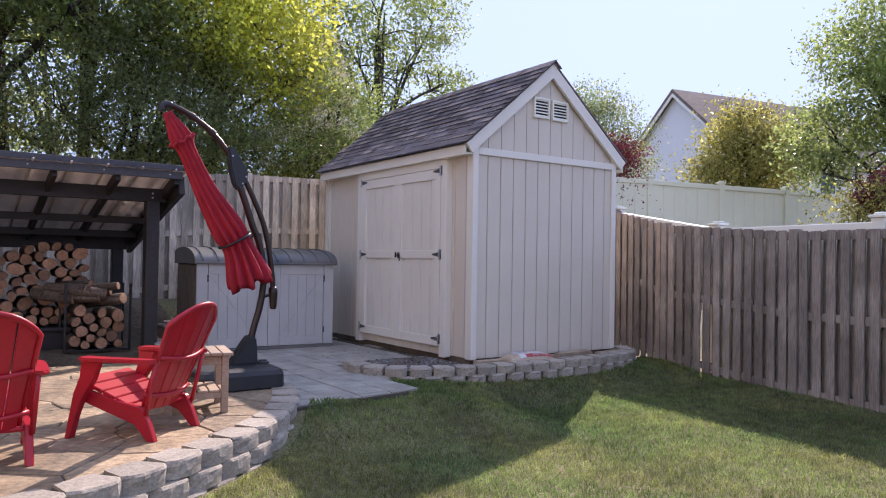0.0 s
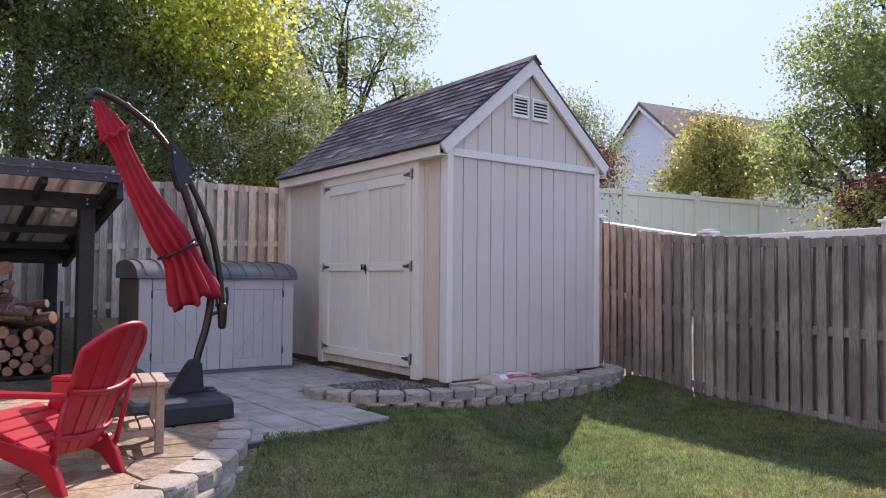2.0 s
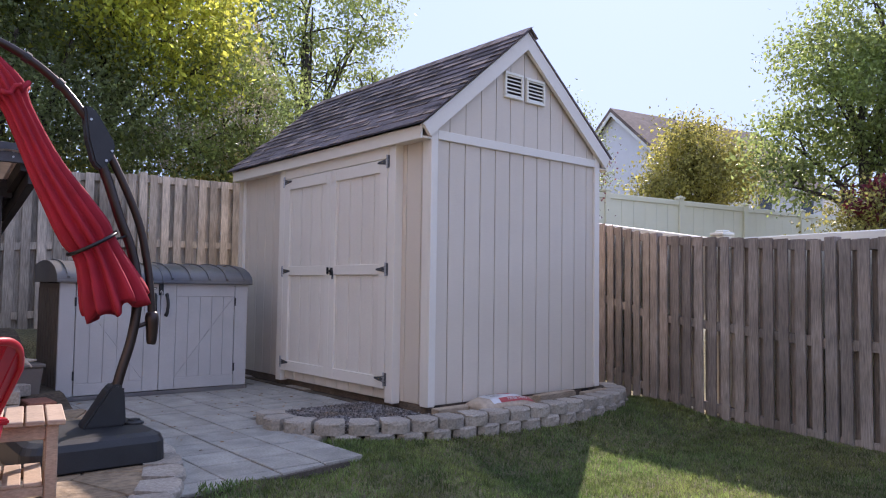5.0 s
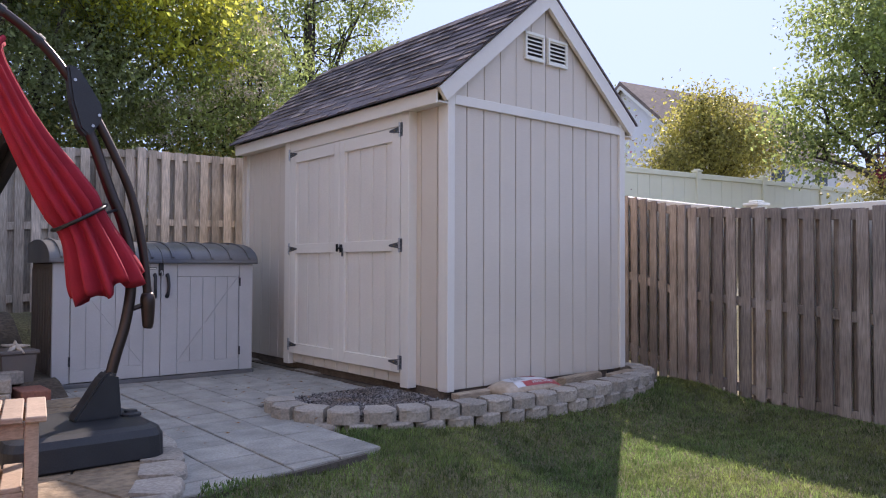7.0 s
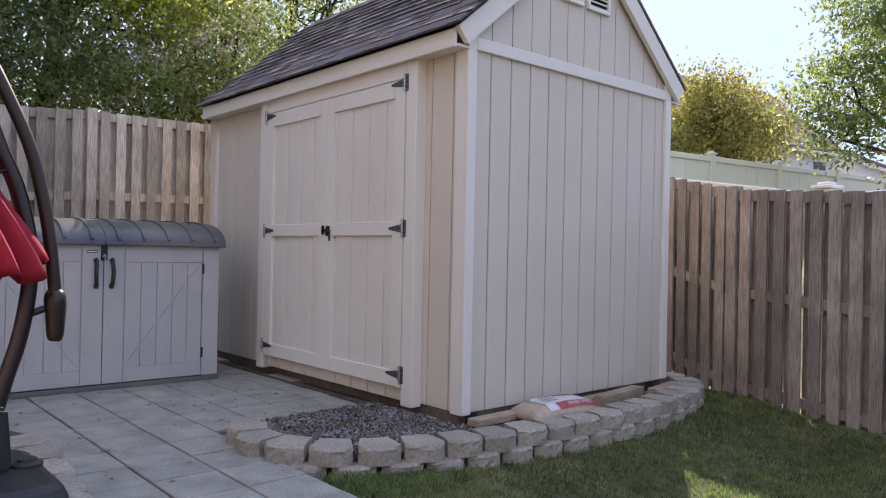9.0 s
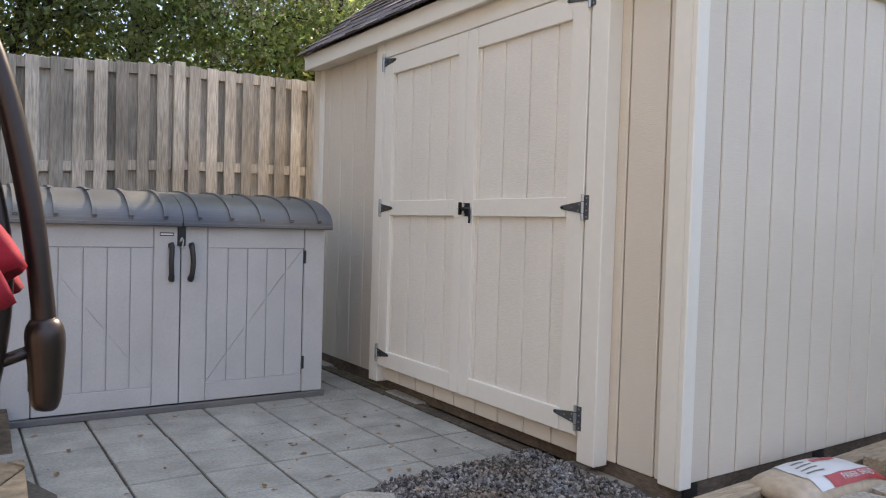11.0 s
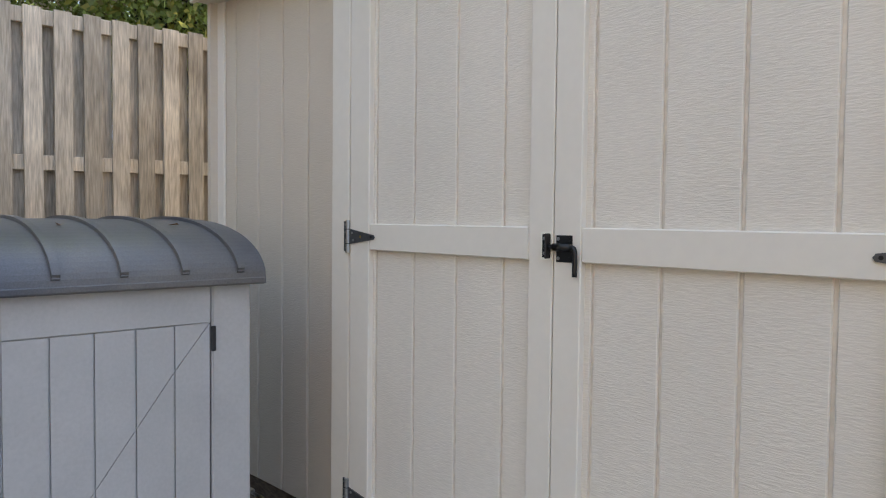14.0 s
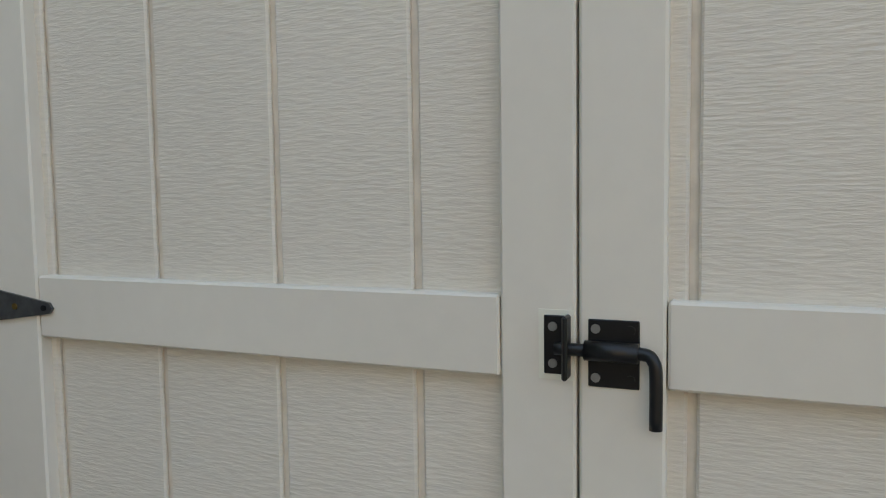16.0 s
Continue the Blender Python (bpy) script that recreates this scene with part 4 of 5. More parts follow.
def log_mesh(seed, r, length):
    """A split or round log lying along y; bark and cut ends."""
    g = random.Random(seed)
    n = 12
    squash = g.uniform(0.72, 1.0)
    prof = []
    for k in range(n):
        a = 2 * math.pi * k / n
        rr = r * (1 + g.uniform(-0.07, 0.07))
        prof.append((rr * math.cos(a), rr * squash * math.sin(a)))
    v = [(x, y, z) for y in (0.0, length) for x, z in prof]
    bark = mesh_from("bark", v, [(k, (k + 1) % n, n + (k + 1) % n, n + k) for k in range(n)] + [tuple(range(n, 2 * n))])
    face = [(0, -0.006, 0)] + [(x * 0.93, -0.004, z * 0.93) for x, z in prof] + [(x, 0.001, z) for x, z in prof]
    end = mesh_from("cut_face", face, [(0, 1 + (k + 1) % n, 1 + k) for k in range(n)] + [(1 + k, 1 + (k + 1) % n, 1 + n + (k + 1) % n, 1 + n + k) for k in range(n)])
    return bark, end


log_kinds = [log_mesh(s, r, 0.42) for s, r in enumerate((0.045, 0.055, 0.06, 0.075, 0.085, 0.10))]
log_r = (0.045, 0.055, 0.06, 0.075, 0.085, 0.10)
masters = {}


def log(x, y, z, kind, yaw=0.0, tilt=0.0, roll=0.0):
    m = pose(x, y, z, tilt, roll, yaw)
    if kind in masters:
        return copy_thing(masters[kind], m)
    bark, end = log_kinds[kind]
    o = link("firewood_log", bark, BARK, smooth=True)
    o.matrix_basis = m
    tagged(o, "cut firewood log with brown bark and pale sawn end", "firewood", "stacked firewood")
    link("cut_face", end, ENDGRAIN, o)
    masters[kind] = o


def pile(x0, x1, y, z0, top, count, seed):
    """Drops logs of several sizes onto one another."""
    g = random.Random(seed)
    placed = []
    for _ in range(count):
        k = g.choices(range(6), (5, 5, 5, 3, 2, 1))[0]
        r = log_r[k]
        best = None
        for _ in range(26):
            x = g.uniform(x0 + r, x1 - r)
            z = z0 + r
            for px, pz, pr in placed:
                d = abs(px - x)
                if d < r + pr:
                    z = max(z, pz + math.sqrt((r + pr) ** 2 - d * d) * 0.96)
            lim = top(x)
            if z + r < lim and (best is None or z < best[1]):
                best = (x, z)
        if best:
            placed.append((best[0], best[1], r))
            log(best[0], y + g.uniform(-0.05, 0.05), best[1], k, g.uniform(-4, 4), g.uniform(-2, 2), g.uniform(0, 360))


pile(-5.3, -3.25, 2.62, 0.36, lambda x: 1.28 - 0.9 * abs(x + 3.55) ** 1.6 * 0.45, 165, 3)
pile(-3.5, -2.95, 2.25, 0.13, lambda x: 0.62, 22, 8)
for k in range(9):
    log(-3.45 + 0.06 * k, 2.30 + rng.uniform(-0.05, 0.1), 0.66 + 0.045 * (k % 4), (2, 1, 3)[k % 3], rng.uniform(40, 80), rng.uniform(-8, 8))
rack = thing("log_rack", -3.25, 2.3, 0.10, 0, "black steel firewood rack holding split logs", "log rack")
for x in (-0.29, 0.34):
    for y in (-0.08, 0.3):
        part("upright", board(x - 0.012, x + 0.012, y - 0.012, y + 0.012, 0.0, 0.72, 0.002), BLACKMETAL, rack)
for y in (-0.08, 0.3):
    part("crossbar", board(-0.278, 0.328, y - 0.012, y + 0.012, 0.005, 0.029, 0.002), BLACKMETAL, rack)
for k, (x, w) in enumerate(((-5.2, 0.62), (-4.5, 0.62), (-3.83, 0.55))):
    tub = thing("black_tub", x + w / 2, 2.8, 0.0, 0, "black plastic tub under the stacked firewood", "tub", "black tubs")
    bm = board(-w / 2, w / 2, -0.24, 0.24, 0.0, 0.30, 0.02)
    for v in bm.verts:
        if v.co.z < 0.1:
            v.co.x *= 0.92
            v.co.y *= 0.92
    part("body", bm, BLACKRESIN, tub)
    part("rim", board(-w / 2 - 0.015, w / 2 + 0.015, -0.255, 0.255, 0.301, 0.345, 0.008), BLACKRESIN, tub)

# soil bed between the patio and the back fence
bm = bmesh.new()
gx, gy = np.linspace(-7.2, -2.12, 40), np.linspace(1.76, 4.7, 24)
grid = [[bm.verts.new((x, y, -0.02 + 0.13 * ease(y, 1.8, 2.4) + 0.42 * ease(y, 3.2, 4.5) + 0.02 * noise.noise((x * 4, y * 4, 3)))) for x in gx] for y in gy]
for a, b in zip(grid, grid[1:]):
    for i in range(len(gx) - 1):
        bm.faces.new((a[i], a[i + 1], b[i + 1], b[i]))
tagged(part("soil_bed", bm, SOIL, smooth=True), "dark brown soil bed under the wood shelter", "soil", kind="structure")

# ---- clutter by the storage box ----
def paver_stack(x, y, z, rz, n, material, label, size=(0.10, 0.15, 0.05)):
    t = thing("stacked_paver", x, y, z, rz, label, "paver")
    for k in range(n):
        part("paver", board(-size[0], size[0], -size[1], size[1], k * (size[2] * 2 + 0.002), (k + 1) * (size[2] * 2 + 0.002) - 0.004, 0.008, Matrix.Rotation(0.05 * (k % 3 - 1), 4, "Z")), material, t)


paver_stack(-2.38, 1.95, 0.0, 5, 1, BRICK, "red brick paver on the soil by the box")
paver_stack(-2.62, 1.92, 0.0, -8, 2, BLOCK, "two stacked grey concrete pavers")
paver_stack(-2.52, 2.32, 0.10, 20, 1, BLOCK, "grey concrete paver lying behind the patio")
cr = thing("planter_box", -2.42, 2.42, 0.06, 8, "dark square planter box with a folded rim", "planter")
bm = board(-0.13, 0.13, -0.13, 0.13, 0.0, 0.26, 0.008)
for v in bm.verts:
    if v.co.z < 0.1:
        v.co.x *= 0.85
        v.co.y *= 0.85
part("body", bm, BOXBROWN, cr)
part("rim", board(-0.145, 0.145, -0.145, 0.145, 0.261, 0.29, 0.006), BOXBROWN, cr)
sf = bmesh.new()
for k in range(5):
    a = radians(72 * k + 10)
    tube([(0, 0, 0.02), (0.04 * math.cos(a), 0.04 * math.sin(a), 0.018), (0.105 * math.cos(a), 0.105 * math.sin(a), 0.012)], [0.022, 0.018, 0.006], 8, sf)
star = part("starfish_ornament", sf, STARFISH, smooth=True)
star.matrix_basis = pose(-2.42, 2.36, 0.36, 25, 0, 0)
tagged(star, "pale starfish ornament resting on the planter", "ornament")
for x, y, r, mt, lab in ((-2.78, 1.86, 0.06, TERRACOTTA, "small terracotta flower pot"), (-2.66, 2.35, 0.07, TERRACOTTA, "terracotta flower pot behind the post")):
    pot = thing("flower_pot", x, y, 0.02 if y < 2 else 0.09, 0, lab, "flower pot")
    part("body", tube([(0, 0, 0), (0, 0, r * 1.5)], [r * 0.7, r * 0.95], 18), mt, pot, smooth=False)
    part("rim", tube([(0, 0, r * 1.5), (0, 0, r * 1.9)], [r * 1.08, r * 1.1], 18), mt, pot)
    part("soil", tube([(0, 0, r * 1.9), (0, 0, r * 1.92)], r * 0.95, 18), SOIL, pot)

# ---- by the gable wall: lumber and bag ----
for x0, x1, y, z, rz, h in ((0.0, 0.62, -0.115, 0.035, 2.5, 0.045), (0.95, 1.72, -0.10, 0.035, 3.0, 0.045), (1.05, 1.6, -0.20, 0.035, 8.0, 0.08), (1.72, 2.14, -0.17, 0.035, 10.0, 0.05)):
    pl = board(x0 - (x0 + x1) / 2, (x0 + x1) / 2 - x0, -0.045, 0.045, 0.0, h, 0.005)
    o = part("timber_offcut", pl, OLDWOOD)
    o.matrix_basis = pose((x0 + x1) / 2, y, z, 0, 0, rz)
    tagged(o, "rough weathered timber offcut lying along the shed", "timber", "timber offcuts")
bag = thing("sand_bag", 0.62, -0.235, 0.06, -4, "plastic bag of paver sand with a red printed band", "bag")


def pillow(lx, ly, h, x0, x1, lift, y0=-1.0, y1=1.0, nx=22, ny=12):
    """A sagging filled bag, or a strip of its printed skin."""
    bm = bmesh.new()
    top = []
    for j in range(ny + 1):
        row = []
        for i in range(nx + 1):
            u, v = x0 + (x1 - x0) * i / nx, y0 + (y1 - y0) * j / ny
            full = max(1 - abs(u) ** 3.2, 0) ** 0.5 * max(1 - abs(v) ** 2.8, 0) ** 0.5
            z = h * full + 0.010 * noise.noise((u * 3, v * 3, 5)) * full
            row.append(bm.verts.new((u * lx * (1 - 0.05 * v * v), v * ly, z + lift)))
        top.append(row)
    for a, b in zip(top, top[1:]):
        for i in range(nx):
            bm.faces.new((a[i], a[i + 1], b[i + 1], b[i]))
    if lift == 0:
        low = bmesh.ops.duplicate(bm, geom=bm.verts[:] + bm.faces[:])
        for v in low["geom"]:
            if isinstance(v, bmesh.types.BMVert):
                v.co.z = -0.02 * (v.co.z > 0.01)
        bmesh.ops.remove_doubles(bm, verts=bm.verts, dist=0.0005)
        bmesh.ops.recalc_face_normals(bm, faces=bm.faces)
    return bm


part("sack", pillow(0.30, 0.155, 0.09, -1, 1, 0.0), BAGTAN, bag, "clear plastic filled with tan sand", smooth=True)
part("printed_face", pillow(0.30, 0.155, 0.09, -0.62, 0.93, 0.0035, -0.85, 0.75), BAGWHITE, bag, "white printed panel", smooth=True)
part("red_band", pillow(0.30, 0.155, 0.09, -0.35, 0.93, 0.0055, -0.86, -0.52), BAGRED, bag, smooth=True)
part("red_print", pillow(0.30, 0.155, 0.09, 0.0, 0.5, 0.0055, 0.2, 0.36), BAGRED, bag, smooth=True)
part("red_print", pillow(0.30, 0.155, 0.09, 0.08, 0.42, 0.0055, 0.45, 0.58), BAGRED, bag, smooth=True)
for k in range(4):
    part("printed_line", pillow(0.30, 0.155, 0.09, -0.5 + 0.03 * k, -0.12, 0.0055, -0.3 + 0.2 * k, -0.24 + 0.2 * k), LIDGREY, bag, smooth=True)
txt = bpy.data.curves.new("words", "FONT")
txt.body, txt.size, txt.extrude, txt.align_x = "PAVER SAND", 0.036, 0.0005, "CENTER"
tmp = new("words", txt)
bpy.context.view_layer.update()
me = bpy.data.meshes.new_from_object(tmp)
bpy.data.objects.remove(tmp)
for v in me.vertices:
    u, w = (v.co.x + 0.09) / 0.30, (v.co.y - 0.118) / 0.155
    full = max(1 - abs(u) ** 3.2, 0) ** 0.5 * max(1 - abs(w) ** 2.8, 0) ** 0.5
    v.co = (u * 0.30, w * 0.155, 0.09 * full + 0.010 * noise.noise((u * 3, w * 3, 5)) * full + 0.0085 + v.co.z)
me.materials.clear()
link("lettering", me, BAGWHITE, bag, "white lettering on the red band")


# ---- trees ----
def leaf_cloud(name, centres, radii, count, size, seed, flat=0.75, spread=0.26, layer=0.5, pack=50):
    """Many small leaves in clumps over a few lobes."""
    g = np.random.default_rng(seed)
    centres, radii = np.array(centres, float), np.array(radii, float)
    share = radii ** 2 / (radii ** 2).sum()
    which = g.choice(len(radii), size=max(count // pack, 1), p=share)
    d = g.normal(size=(len(which), 3))
    d /= np.linalg.norm(d, axis=1)[:, None]
    rad = radii[which] * g.uniform(0.45, 1.08, len(which)) ** 0.6
    clump = centres[which] + d * rad[:, None] * np.array([1, 1, flat])
    idx = g.integers(0, len(clump), count)
    pos = clump[idx] + g.normal(size=(count, 3)) * spread * np.array([1, 1, layer])
    a = g.normal(size=(count, 3))
    a[:, 2] -= 0.5
    a /= np.linalg.norm(a, axis=1)[:, None]
    b = np.cross(a, g.normal(size=(count, 3)))
    b /= np.linalg.norm(b, axis=1)[:, None]
    s = (size * g.uniform(0.6, 1.25, count))[:, None]
    nrm = np.cross(a, b)
    v = np.stack([pos, pos + a * s * 0.5 + b * s * 0.28 + nrm * s * 0.07, pos + a * s, pos + a * s * 0.5 - b * s * 0.28 + nrm * s * 0.07], 1).reshape(-1, 3)
    me = bpy.data.meshes.new(name)
    me.vertices.add(len(v))
    me.vertices.foreach_set("co", v.ravel())
    me.loops.add(count * 4)
    me.loops.foreach_set("vertex_index", np.arange(count * 4, dtype=np.int32))
    me.polygons.add(count)
    me.polygons.foreach_set("loop_start", np.arange(0, count * 4, 4, dtype=np.int32))
    me.update(calc_edges=True)
    return me


def tree(name, x, y, trunk_r, lobes, count, size, material, label, seed, category="tree", extra=None, stems=1, lean=(0, 0), flat=0.8, spread=0.26, twig=True):
    z0 = ground_z(x, y) - 0.05
    t = thing(name, x, y, z0, 0, label, category)
    g = random.Random(seed)
    loc = [(cx - x, cy - y, cz - z0) for cx, cy, cz, r in lobes]
    rad = [l[3] for l in lobes]
    mid = Vector((sum(c[0] for c in loc) / len(loc), sum(c[1] for c in loc) / len(loc), sum(c[2] for c in loc) / len(loc)))
    for k in range(stems):
        off = Vector((g.uniform(-0.25, 0.25), g.uniform(-0.25, 0.25), 0)) * (stems > 1)
        top = mid + Vector((g.uniform(-0.6, 0.6), g.uniform(-0.6, 0.6), 0.6)) * (1 if stems > 1 else 0.3)
        base = Vector((0, 0, 0)) + off
        path = smooth_path([base, base.lerp(top, 0.35) + Vector((g.uniform(-0.12, 0.12), g.uniform(-0.12, 0.12), 0)), base.lerp(top, 0.7) + Vector((g.uniform(-0.2, 0.2), g.uniform(-0.2, 0.2), 0)), top], 14)
        part("trunk", tube(path, [trunk_r * (1.25 - 1.0 * i / 14) + 0.008 for i in range(15)], 9), TRUNK, t, smooth=True)
    for c, r in zip(loc, rad):
        bm = bmesh.new()
        s = mid * g.uniform(0.35, 0.75)
        c = Vector(c)
        limb = smooth_path([s, s.lerp(c, 0.5) + Vector((g.uniform(-0.2, 0.2), g.uniform(-0.2, 0.2), 0.15)), c], 7)
        tube(limb, [trunk_r * (0.5 - 0.4 * i / 7) + 0.006 for i in range(8)], 6, bm)
        for _ in range(7 if twig else 3):
            d = Vector((g.gauss(0, 1), g.gauss(0, 1), g.gauss(0.2, 0.8))).normalized()
            a = limb[g.randrange(3, 8)]
            tube([a, a + d * r * 0.45 + Vector((0, 0, 0.1)), a + d * r * 0.95], [trunk_r * 0.16 + 0.006, trunk_r * 0.1 + 0.004, 0.004], 5, bm)
        part("limb", bm, TRUNK, t, smooth=True)
    link("crown", leaf_cloud("crown", loc, rad, count, size, seed, flat, spread), material, t)
    if extra:
        mat, n, sz, lobes2, lab = extra
        link("blossom", leaf_cloud("blossom", [(cx - x, cy - y, cz - z0) for cx, cy, cz, r in lobes2], [l[3] for l in lobes2], n, sz, seed + 50, 0.9, 0.09), mat, t, lab)
    return t


tree("leafy_tree", -2.6, 7.4, 0.12, [(-2.4, 6.6, 5.4, 1.2), (-3.2, 7.0, 6.6, 1.2), (-2.6, 7.6, 7.8, 1.3), (-1.6, 6.5, 4.6, 0.9), (-3.4, 6.8, 4.8, 0.8)], 19000, 0.105, LEAF, "broad green tree behind the fence", 41)
tree("lime_tree", -0.6, 7.2, 0.13, [(-0.9, 6.2, 5.0, 1.1), (-0.1, 6.1, 4.9, 1.05), (-1.4, 6.9, 6.7, 1.2), (0.2, 6.6, 6.1, 1.2), (-0.6, 7.2, 7.6, 1.3), (0.35, 6.2, 4.2, 0.7), (-1.7, 7.0, 8.2, 1.0)], 30000, 0.105, LEAFLIME, "tree with sunlit yellow-green leaves behind the fence", 21)
tree("flowering_shrub", 0.9, 6.6, 0.05, [(0.6, 6.2, 3.2, 0.85), (1.3, 6.4, 3.9, 0.9), (-0.2, 6.3, 3.0, 0.8), (1.5, 6.6, 3.0, 0.8), (0.9, 6.5, 4.5, 0.75), (2.0, 6.9, 3.4, 0.8)], 24000, 0.065, LEAF, "flowering shrub with cream blossom above the fence", 22, "shrub", (BLOSSOM, 4200, 0.04, [(1.2, 6.0, 4.3, 0.6), (0.7, 5.8, 3.4, 0.6), (1.5, 6.1, 3.6, 0.6), (0.1, 5.9, 3.1, 0.5), (1.4, 6.2, 4.9, 0.4)], "cream flower heads"), stems=4)
tree("hedge_tree", -2.4, 7.0, 0.06, [(-2.0, 6.2, 3.2, 1.0), (-1.0, 6.0, 3.1, 0.9), (-0.9, 6.1, 4.0, 0.8), (-3.2, 6.4, 3.4, 0.9), (-2.1, 6.4, 4.3, 0.9)], 30000, 0.065, LEAFDARK, "dark green shrub mass above the fence", 23, "shrub", stems=5)
tree("hedge_row", -0.6, 6.1, 0.04, [(-6.5 + 0.95 * k, 6.0 + 0.3 * (k % 2), 1.5 + 0.5 * (k % 3), 0.75) for k in range(11)], 16000, 0.085, LEAFOLIVE, "low green hedge glimpsed between the fence boards", 40, "hedge", stems=5)
tree("shade_tree", -3.55, 6.7, 0.17, [(-4.2, 6.9, 5.4, 1.2), (-3.2, 6.8, 6.2, 1.2), (-5.2, 7.2, 5.9, 1.3), (-4.2, 7.6, 7.4, 1.5), (-6.0, 7.0, 6.6, 1.3), (-3.0, 6.0, 4.9, 0.6)], 17000, 0.105, LEAFDARK, "tall shade tree with a dark trunk behind the shelter", 24)
tree("woodland_tree", -6.0, 7.6, 0.12, [(-6.5, 7.4, 3.6, 1.2), (-5.4, 8.0, 4.2, 1.1), (-7.5, 7.6, 4.8, 1.4), (-7.0, 7.0, 6.5, 1.5), (-8.6, 7.0, 5.0, 1.6), (-4.6, 8.6, 3.2, 0.8)], 21000, 0.105, LEAF, "woodland tree behind the shelter", 25, stems=4)
# out of view: tall crown added to cut sky light from the -x side
tree("woodland_tree", -10.8, 2.5, 0.16, [(-11.4, 2.4, 4.4, 2.0), (-11.5, 0.0, 5.0, 2.1), (-11.5, 4.8, 5.2, 2.2), (-11.6, -2.4, 4.6, 2.0), (-11.5, 1.2, 7.6, 2.2), (-11.5, -1.6, 7.4, 2.1), (-11.5, 4.2, 8.0, 2.2), (-11.6, -4.8, 5.4, 2.2)], 15000, 0.24, LEAF, "unseen tree added to keep western sky light off the door wall", 26)
tree("woodland_backdrop_tree", -1.5, 11.5, 0.16, [(-4.5, 11.5, 4.0, 1.8), (-2.0, 11.8, 5.0, 1.8), (0.2, 11.5, 4.2, 1.6), (-7.0, 11.5, 5.0, 2.0), (-3.2, 12.0, 7.2, 1.9), (-9.5, 11.0, 5.0, 2.2), (2.2, 11.6, 3.6, 1.5)], 13000, 0.16, LEAFDARK, "dark woodland trees far behind the fence", 27)
tree("airy_tree", 4.6, 10.2, 0.12, [(3.6, 10.2, 6.6, 0.9), (4.6, 10.0, 7.4, 1.0), (5.6, 10.3, 6.6, 1.0), (3.0, 10.4, 7.8, 0.9), (4.2, 10.2, 5.2, 0.9), (6.2, 10.2, 7.5, 0.8), (5.0, 10.2, 8.8, 1.0), (3.2, 10.2, 4.4, 1.1), (2.6, 10.0, 5.8, 0.8), (6.6, 10.0, 5.9, 0.6)], 20000, 0.10, LEAF, "airy tree with sky between its branches behind the shed", 28)
tree("garden_tree", 8.6, 6.6, 0.1, [(8.6, 6.4, 4.3, 1.0), (8.0, 6.4, 3.6, 0.9), (9.0, 6.4, 3.6, 0.9), (8.4, 6.5, 5.0, 0.6)], 24000, 0.065, LEAFDARK, "dark green garden tree behind the shed", 29)
tree("red_leaf_shrub", 7.4, 4.95, 0.04, [(7.3, 4.9, 3.1, 0.42), (7.55, 4.9, 3.5, 0.38), (7.2, 4.9, 2.6, 0.4)], 6000, 0.06, LEAFRED, "red-leaved shrub behind the white fence", 30, "shrub", stems=3)
tree("round_tree", 15.6, 6.8, 0.1, [(15.3, 6.7, 4.2, 1.15), (14.7, 7.0, 3.7, 0.95), (16.1, 6.3, 4.0, 1.0), (15.4, 6.7, 5.1, 0.9), (14.8, 7.1, 4.6, 0.7), (16.4, 6.1, 4.8, 0.7), (14.2, 7.3, 3.9, 0.5), (15.0, 6.9, 5.6, 0.5)], 17000, 0.115, LEAFOLIVE, "rounded yellow-green tree in front of the house", 31, twig=False, spread=0.34)
tree("overhanging_tree", 11.2, 0.6, 0.14, [(11.2, 1.0, 4.6, 1.2), (10.3, 1.7, 3.8, 0.8), (12.2, 0.2, 5.0, 1.4), (10.9, 1.4, 5.6, 1.0), (11.5, 0.2, 3.6, 1.0), (12.6, -1.0, 4.2, 1.4), (9.9, 1.6, 3.0, 0.55), (11.6, 0.6, 6.4, 1.1)], 40000, 0.095, LEAF, "green tree overhanging the neighbour's fence", 32)
tree("mottled_shrub", 6.5, -0.8, 0.03, [(6.9, -0.7, 1.9, 0.35), (7.1, -0.95, 2.2, 0.38), (7.4, -1.3, 2.2, 0.5)], 6000, 0.06, LEAFOLIVE, "pale green shrub with reddish leaves behind the fence", 33, "shrub", (LEAFRED, 1600, 0.07, [(7.0, -0.9, 2.3, 0.35), (7.4, -1.2, 2.4, 0.4)], "dark red leaves"), stems=4)


